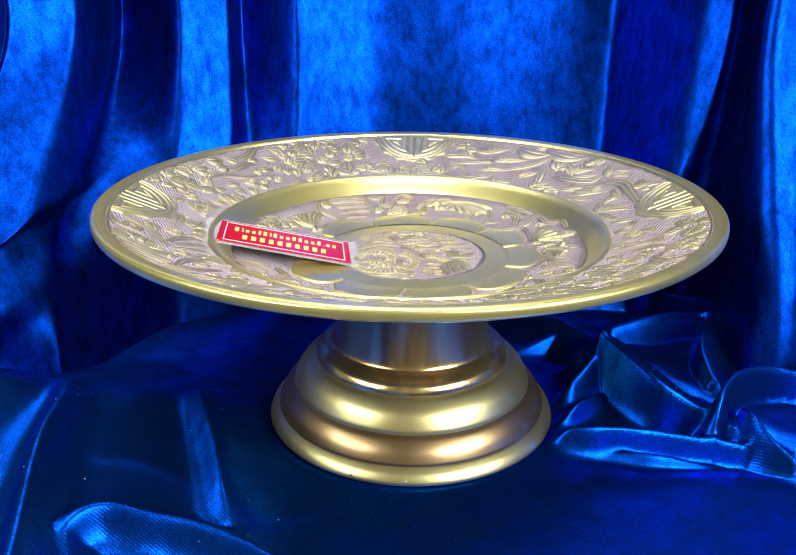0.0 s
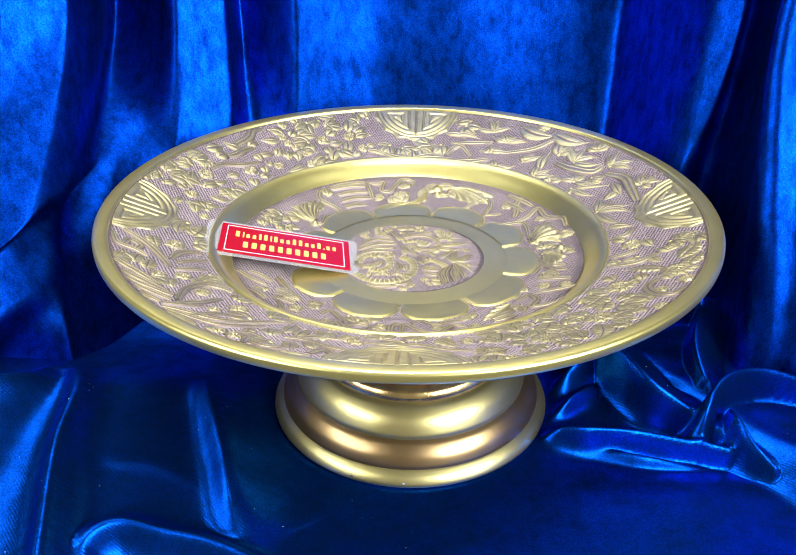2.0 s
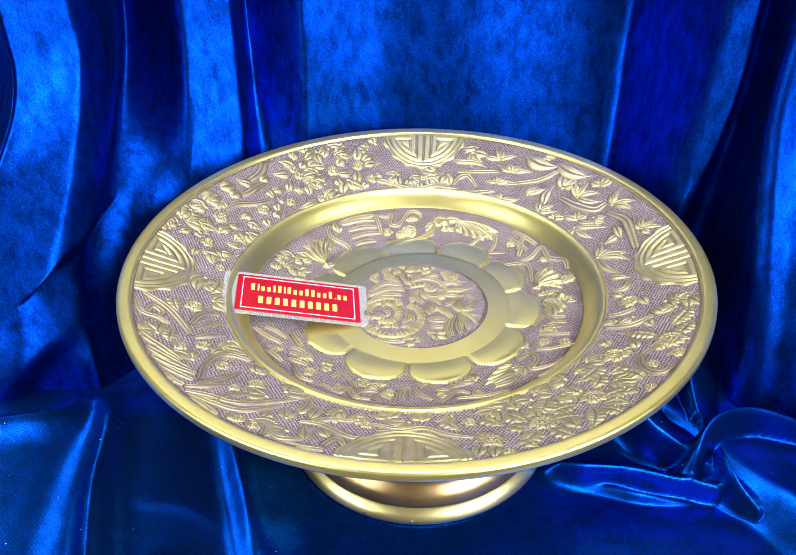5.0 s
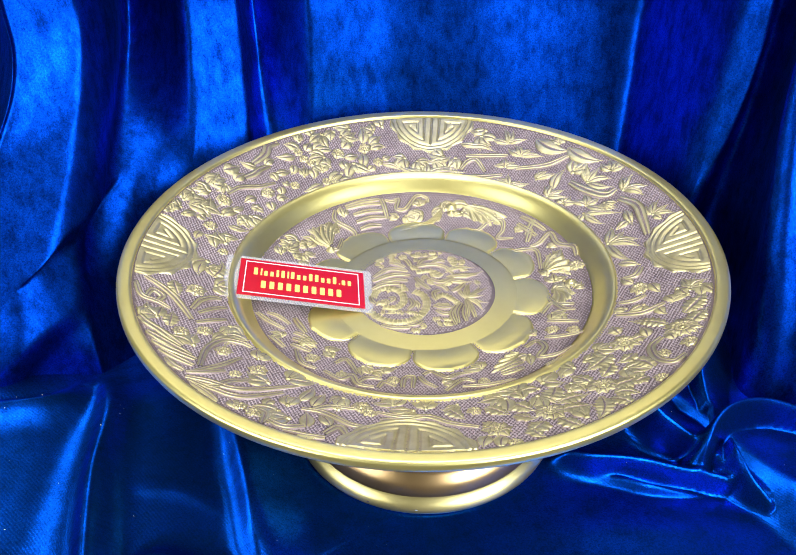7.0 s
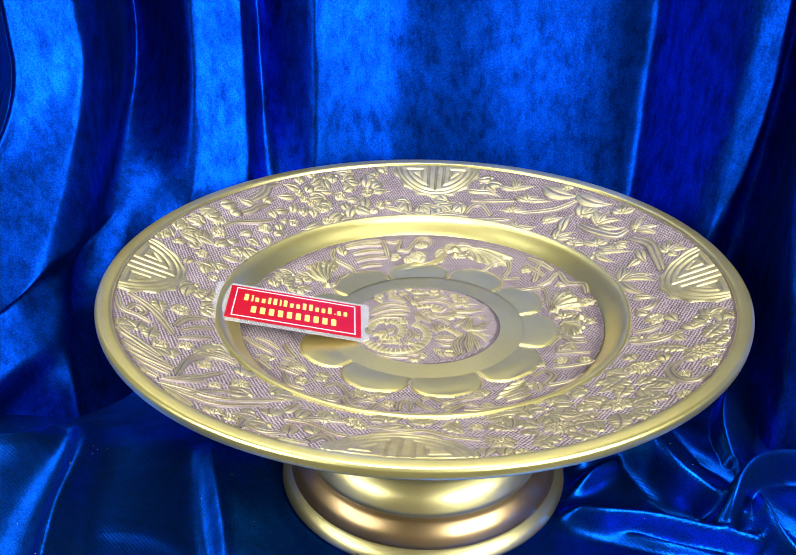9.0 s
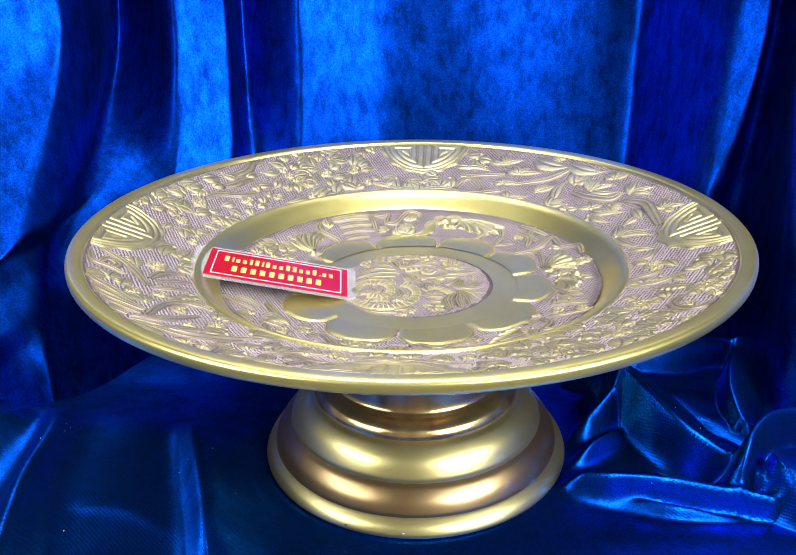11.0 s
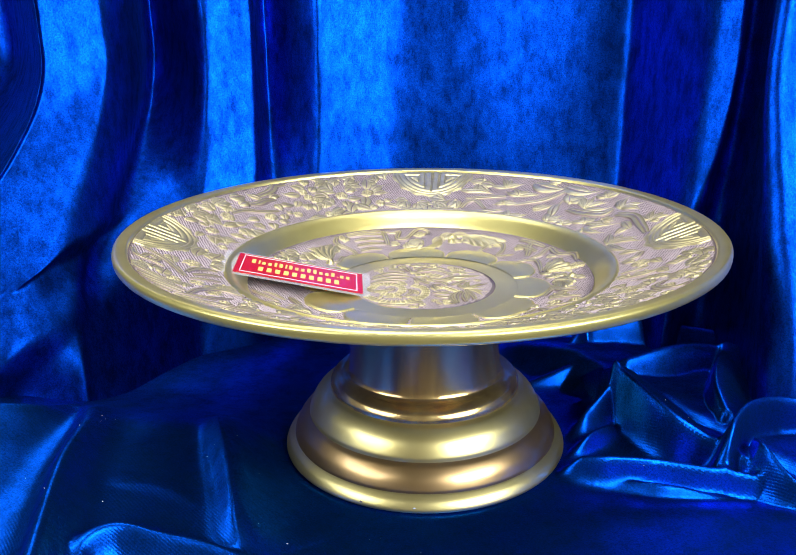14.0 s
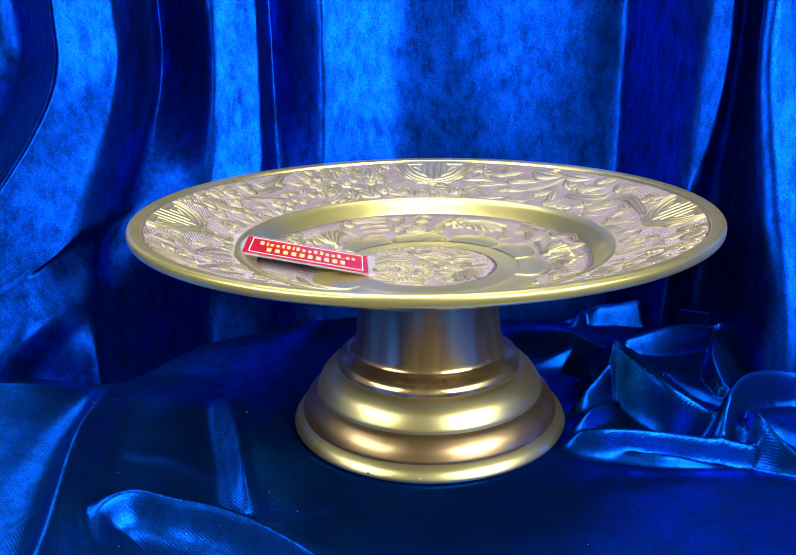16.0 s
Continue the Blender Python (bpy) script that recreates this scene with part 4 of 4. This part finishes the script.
scrolls([(1.5, -7.5, 14.9, -17.7, 16.1, -25.7, 8.6), (1.5, -5.9, 11, -15.8, 10.8, -26, 4.8), (1.4, -7.1, 6.2, -15.6, 6, -23.8, 2), (1.4, -11.2, 3.3, -19.6, 2.1, -25.7, -2.6), (1.3, -9.1, 18.3, -13.6, 21.1, -18, 22.4), (1.3, -6.3, 19.9, -7.9, 23.8, -10.1, 26.3), (1.3, -2, 21, 0, 25.1, 3.6, 27.2), (1.3, 5.3, 22.7, 9.5, 25.9, 12.5, 24.5), (1.4, -2.8, 19.4, 5.3, 21.7, 12.5, 19.5, 17.4, 13.7), (1.4, 4.1, 8.5, 9.9, 5.8, 14, 7.3, 18.3, 11.8), (1.4, -3, 9.2, 0.5, 3.6, 5.2, -0.8), (1.3, 8.5, 3, 11.9, 1.7, 14.7, -1.9), (1.3, 10.5, -1.6, 7.3, -4.5, 8.7, -9.8)])
scrolls([(1.3, 16.9, -2.3, 20.5, 0.5, 23.4, 5.3), (1.4, 8.9, -18.6, 13, -21.4, 18.7, -20), (1.3, 7.5, -14.7, 11.6, -16.3, 17, -15.3), (1.3, -18.5, -31.8, -11.8, -34.1, -3.9, -33.1), (1.3, -5.3, -31.6, -0.9, -30.6, 2.7, -27.2), (1.2, 21.9, -12.1, 19.5, -19.6, 20.6, -28.5), (1.2, 23.8, -13.8, 23.2, -20.5, 24.5, -27), (1.2, 26.5, -13.7, 28, -19.3, 29, -23.5), (1.2, 19.2, -14, 16.8, -21.8, 19.2, -30.1), (1.2, -16.1, -8.7, -13.3, -10.4, -15.2, -13.1), (1.2, -5, -9.3, -3.1, -14.5, -5.7, -18.9), (1.2, -22.5, -15, -24.9, -12.4, -26.1, -8)])
leaves([(13.5, 11.6, 33.6, 17.2, 1.8), (14.6, 8.3, 27.6, 7.4, 1.6), (12.9, 15, 29, 20, 1.6), (18.4, 10.8, 31.1, 13.2, 1.3)])
sprays([(1.2, 23.9, -7.5, 20.6, 4.3, 23.4, 6.3, 27.6, 7.4, 31.5, 4.6, 36, 2.9, 33.6, -4.6, 35.6, -10.8, 33.2, -17.9, 29.9, -23.1, 25.6, -25.8)])


def fillers(r0, r1, gap, size, tries):
    """Small leaves and buds in the bare places of a band."""
    taken = np.concatenate(USED)
    rs = np.random.RandomState(5)
    for _ in range(tries):
        a, q = rs.uniform(0, 2 * np.pi), math.sqrt(rs.uniform(r0 * r0, r1 * r1))
        x, y = q * math.cos(a), q * math.sin(a)
        skip = any(abs((math.degrees(a) - d + 180) % 360 - 180) < 13 and q > 0.113 for d in (89.2, 3.0, 182.7, -90.0))
        if skip or (x < -0.022 and abs(y + 0.01) < 0.03 and q < 0.1) or np.min(np.hypot(taken[:, 0] - x, taken[:, 1] - y)) < gap:
            continue
        taken = np.vstack([taken, [(x, y)]])
        turn, w = rs.uniform(0, 6.28), size * rs.uniform(0.8, 1.25)
        tips = []
        for k in range(rs.randint(2, 5)):
            b = turn + 0.62 * k
            tips += [x / MM + math.cos(b) * w / MM * rs.uniform(0.8, 1.2), y / MM + math.sin(b) * w / MM * rs.uniform(0.8, 1.2)]
        sprays([(0.27 * w / MM, x / MM, y / MM, *tips)])


fillers(0.104, 0.139, 0.0050, 0.0098, 5000)
fillers(0.069, 0.0815, 0.0046, 0.0076, 2500)
fillers(0.0, 0.034, 0.0030, 0.0042, 700)

# punched ground between the motifs, and the rope line round the centre
def stipple(name, r0, r1, pitch):
    pts = []
    n = int(r1 / pitch) + 2
    g = np.arange(-n, n + 1)
    I, J = np.meshgrid(g, np.arange(-int(n * 1.2), int(n * 1.2) + 1), indexing="ij")
    x, y = (I + 0.5 * (J % 2)) * pitch, J * pitch * 0.866
    q = np.hypot(x, y)
    keep = (q > r0) & (q < r1)
    x, y = x[keep], y[keep]
    rs = np.random.RandomState(3)
    x, y = x + rs.normal(0, 0.06 * pitch, x.size), y + rs.normal(0, 0.06 * pitch, x.size)
    w = 0.36 * pitch
    c = np.stack([x, y], -1)[:, None] + w * np.array([(-1, -1), (1, -1), (1, 1), (-1, 1), (0, 0)])
    lift = np.array([-0.00005] * 4 + [0.36 * pitch]) * (1 + 0.25 * rs.rand(x.size, 1))
    v = on_dish(c, lift).reshape(-1, 3)
    b = np.arange(x.size)[:, None] * 5
    f = np.concatenate([b + np.array(t) for t in ((0, 1, 4), (1, 2, 4), (2, 3, 4), (3, 0, 4))])
    ob = part(name, v.tolist(), f.tolist(), patina, tray, "mauve-tinted punched metal ground", False)
    return tagged(ob, kind="stuff")


stipple("punched_ground", 0.1, 0.1432, 0.00165)
stipple("punched_ground", 0.052, 0.0886, 0.0016)
stipple("punched_ground", 0.0, 0.0378, 0.0015)
rope = Relief()
for a in np.linspace(0, 2 * np.pi, 200, endpoint=False):
    rope.dome(LOTUS[0] + 0.0492 * math.cos(a), LOTUS[1] + 0.0492 * math.sin(a), 0.0006, 0.0003, 6)
rope.part("rope_line", relief_brass)


# small marks on the foot's edge
def chip(deg, z, size, mat, label):
    a = radians(deg)
    rim = 0.0752
    ring = [(rim * math.cos(a + size * u / rim), rim * math.sin(a + size * u / rim), z + size * v) for u, v in ((-1, 0), (-0.3, 0.8), (0.6, 0.5), (1, -0.2), (0.2, -0.7), (-0.7, -0.6))]
    top = ((rim + 0.0003) * math.cos(a), (rim + 0.0003) * math.sin(a), z)
    part("chip", ring + [top], [(i, (i + 1) % 6, 6) for i in range(6)], mat, tray, label)


chip(-111, 0.0028, 0.0008, dark_ground, "dark nick in the brass")
chip(-91, 0.0034, 0.0007, lint_white, "pale scratch in the brass")


# ---------------------------------------------------------------- the laminated card on the tray
origin = Vector((-0.0614, -0.0090, 0.0950))
ux = Vector((0.0637, 0.0083, -0.0140)).normalized()
uz = ux.cross(Vector((-0.0041, 0.0307, 0.0)).normalized()).normalized()
uy = uz.cross(ux)
card = new("card_label")
card.matrix_world = Matrix.Translation(origin) @ Matrix((ux, uy, uz)).transposed().to_4x4()
tagged(card, "small laminated red card with yellow print lying on the brass tray", "label card")


def slab(name, x0, x1, y0, y1, z0, z1, mat, label="", lean=0.0, cut=0.0):
    """A thin plate with trimmed corners in the card's frame."""
    c = cut or min(x1 - x0, y1 - y0) * 0.12
    o = [(x0 + c, y0), (x1 - c, y0), (x1, y0 + c), (x1, y1 - c), (x1 - c, y1), (x0 + c, y1), (x0, y1 - c), (x0, y0 + c)]
    o = [(x + lean * y, y) for x, y in o]
    v = [(x, y, z0) for x, y in o] + [(x, y, z1) for x, y in o]
    f = [tuple(range(7, -1, -1)), tuple(range(8, 16))] + [(i, (i + 1) % 8, (i + 1) % 8 + 8, i + 8) for i in range(8)]
    return part(name, v, f, mat, card, label, False)


slab("red_print", -0.0328, 0.0328, -0.0155, 0.0155, 0.0, 0.0004, red_card, "bright red printed card", 0, 0.0003)
slab("laminate", -0.0400, 0.0372, -0.0183, 0.0182, -0.0003, -0.00005, film, "clear plastic laminate edge", 0, 0.0012)
for x0, x1, y0, y1 in ((-0.0300, 0.0300, 0.0131, 0.0136), (-0.0300, 0.0300, -0.0136, -0.0131), (-0.0300, -0.0295, -0.0130, 0.0130), (0.0295, 0.0300, -0.0130, 0.0130)):
    slab("border_line", x0, x1, y0, y1, 0.0004, 0.0006, white_line, "pale pink border line", 0, 0.00005)
x = -0.0255
for tall, wide in zip((1, 2, 0, 0, 1, 1, 2, 1, 0, 0, 1, 1, 0, 0, 1, 3, 0, 0), (9, 4, 8, 8, 6, 8, 4, 8, 8, 8, 8, 8, 8, 8, 8, 3, 8, 8)):
    wd = wide * 0.00023
    slab("print_bar", x, x + wd, 0.0022, 0.0022 + (0.0040, 0.0060, 0.0058, 0.0009)[tall], 0.0004, 0.0006, yellow_ink)
    x += wd + wide * 0.000095 + 0.00058
x = -0.0215
for i in range(10):
    slab("print_bar", x + 0.0003, x + 0.0028, -0.0086, -0.0026, 0.0004, 0.0006, yellow_ink)
    x += 0.00435

# ---------------------------------------------------------------- lint on the velvet
lint = Relief()
rs = np.random.RandomState(12)
for i in range(70):
    lx, ly = rs.uniform(-0.24, 0.24), rs.uniform(-0.17, 0.02)
    if math.hypot(lx, ly) < 0.09:
        continue
    lz = float(floor_height(np.array([[lx]]), np.array([[ly]]))[0, 0])
    a, w = rs.uniform(0, 6.28), rs.uniform(0.00012, 0.0003)
    e = rs.uniform(1, 2.2)
    o = np.array([(math.cos(a + q) * w * (e if q % 3.14 < 1 else 1), math.sin(a + q) * w, 0.0) for q in (0, 1.05, 2.1, 3.14, 4.2, 5.2)])
    top = np.array([(lx, ly, lz + 0.0002)]) + o
    peak = np.array([[lx, ly, lz + 0.0005]])
    lint.add(np.vstack([top, peak]), np.array([(j, (j + 1) % 6, 6, 6) for j in range(6)]))
lint_ob = part("lint", np.concatenate(lint.v).tolist(), [tuple(int(k) for k in f[:3]) for f in np.concatenate(lint.f)], lint_white)
tagged(lint_ob, "tiny white lint specks on the blue velvet", "lint", "", "stuff")
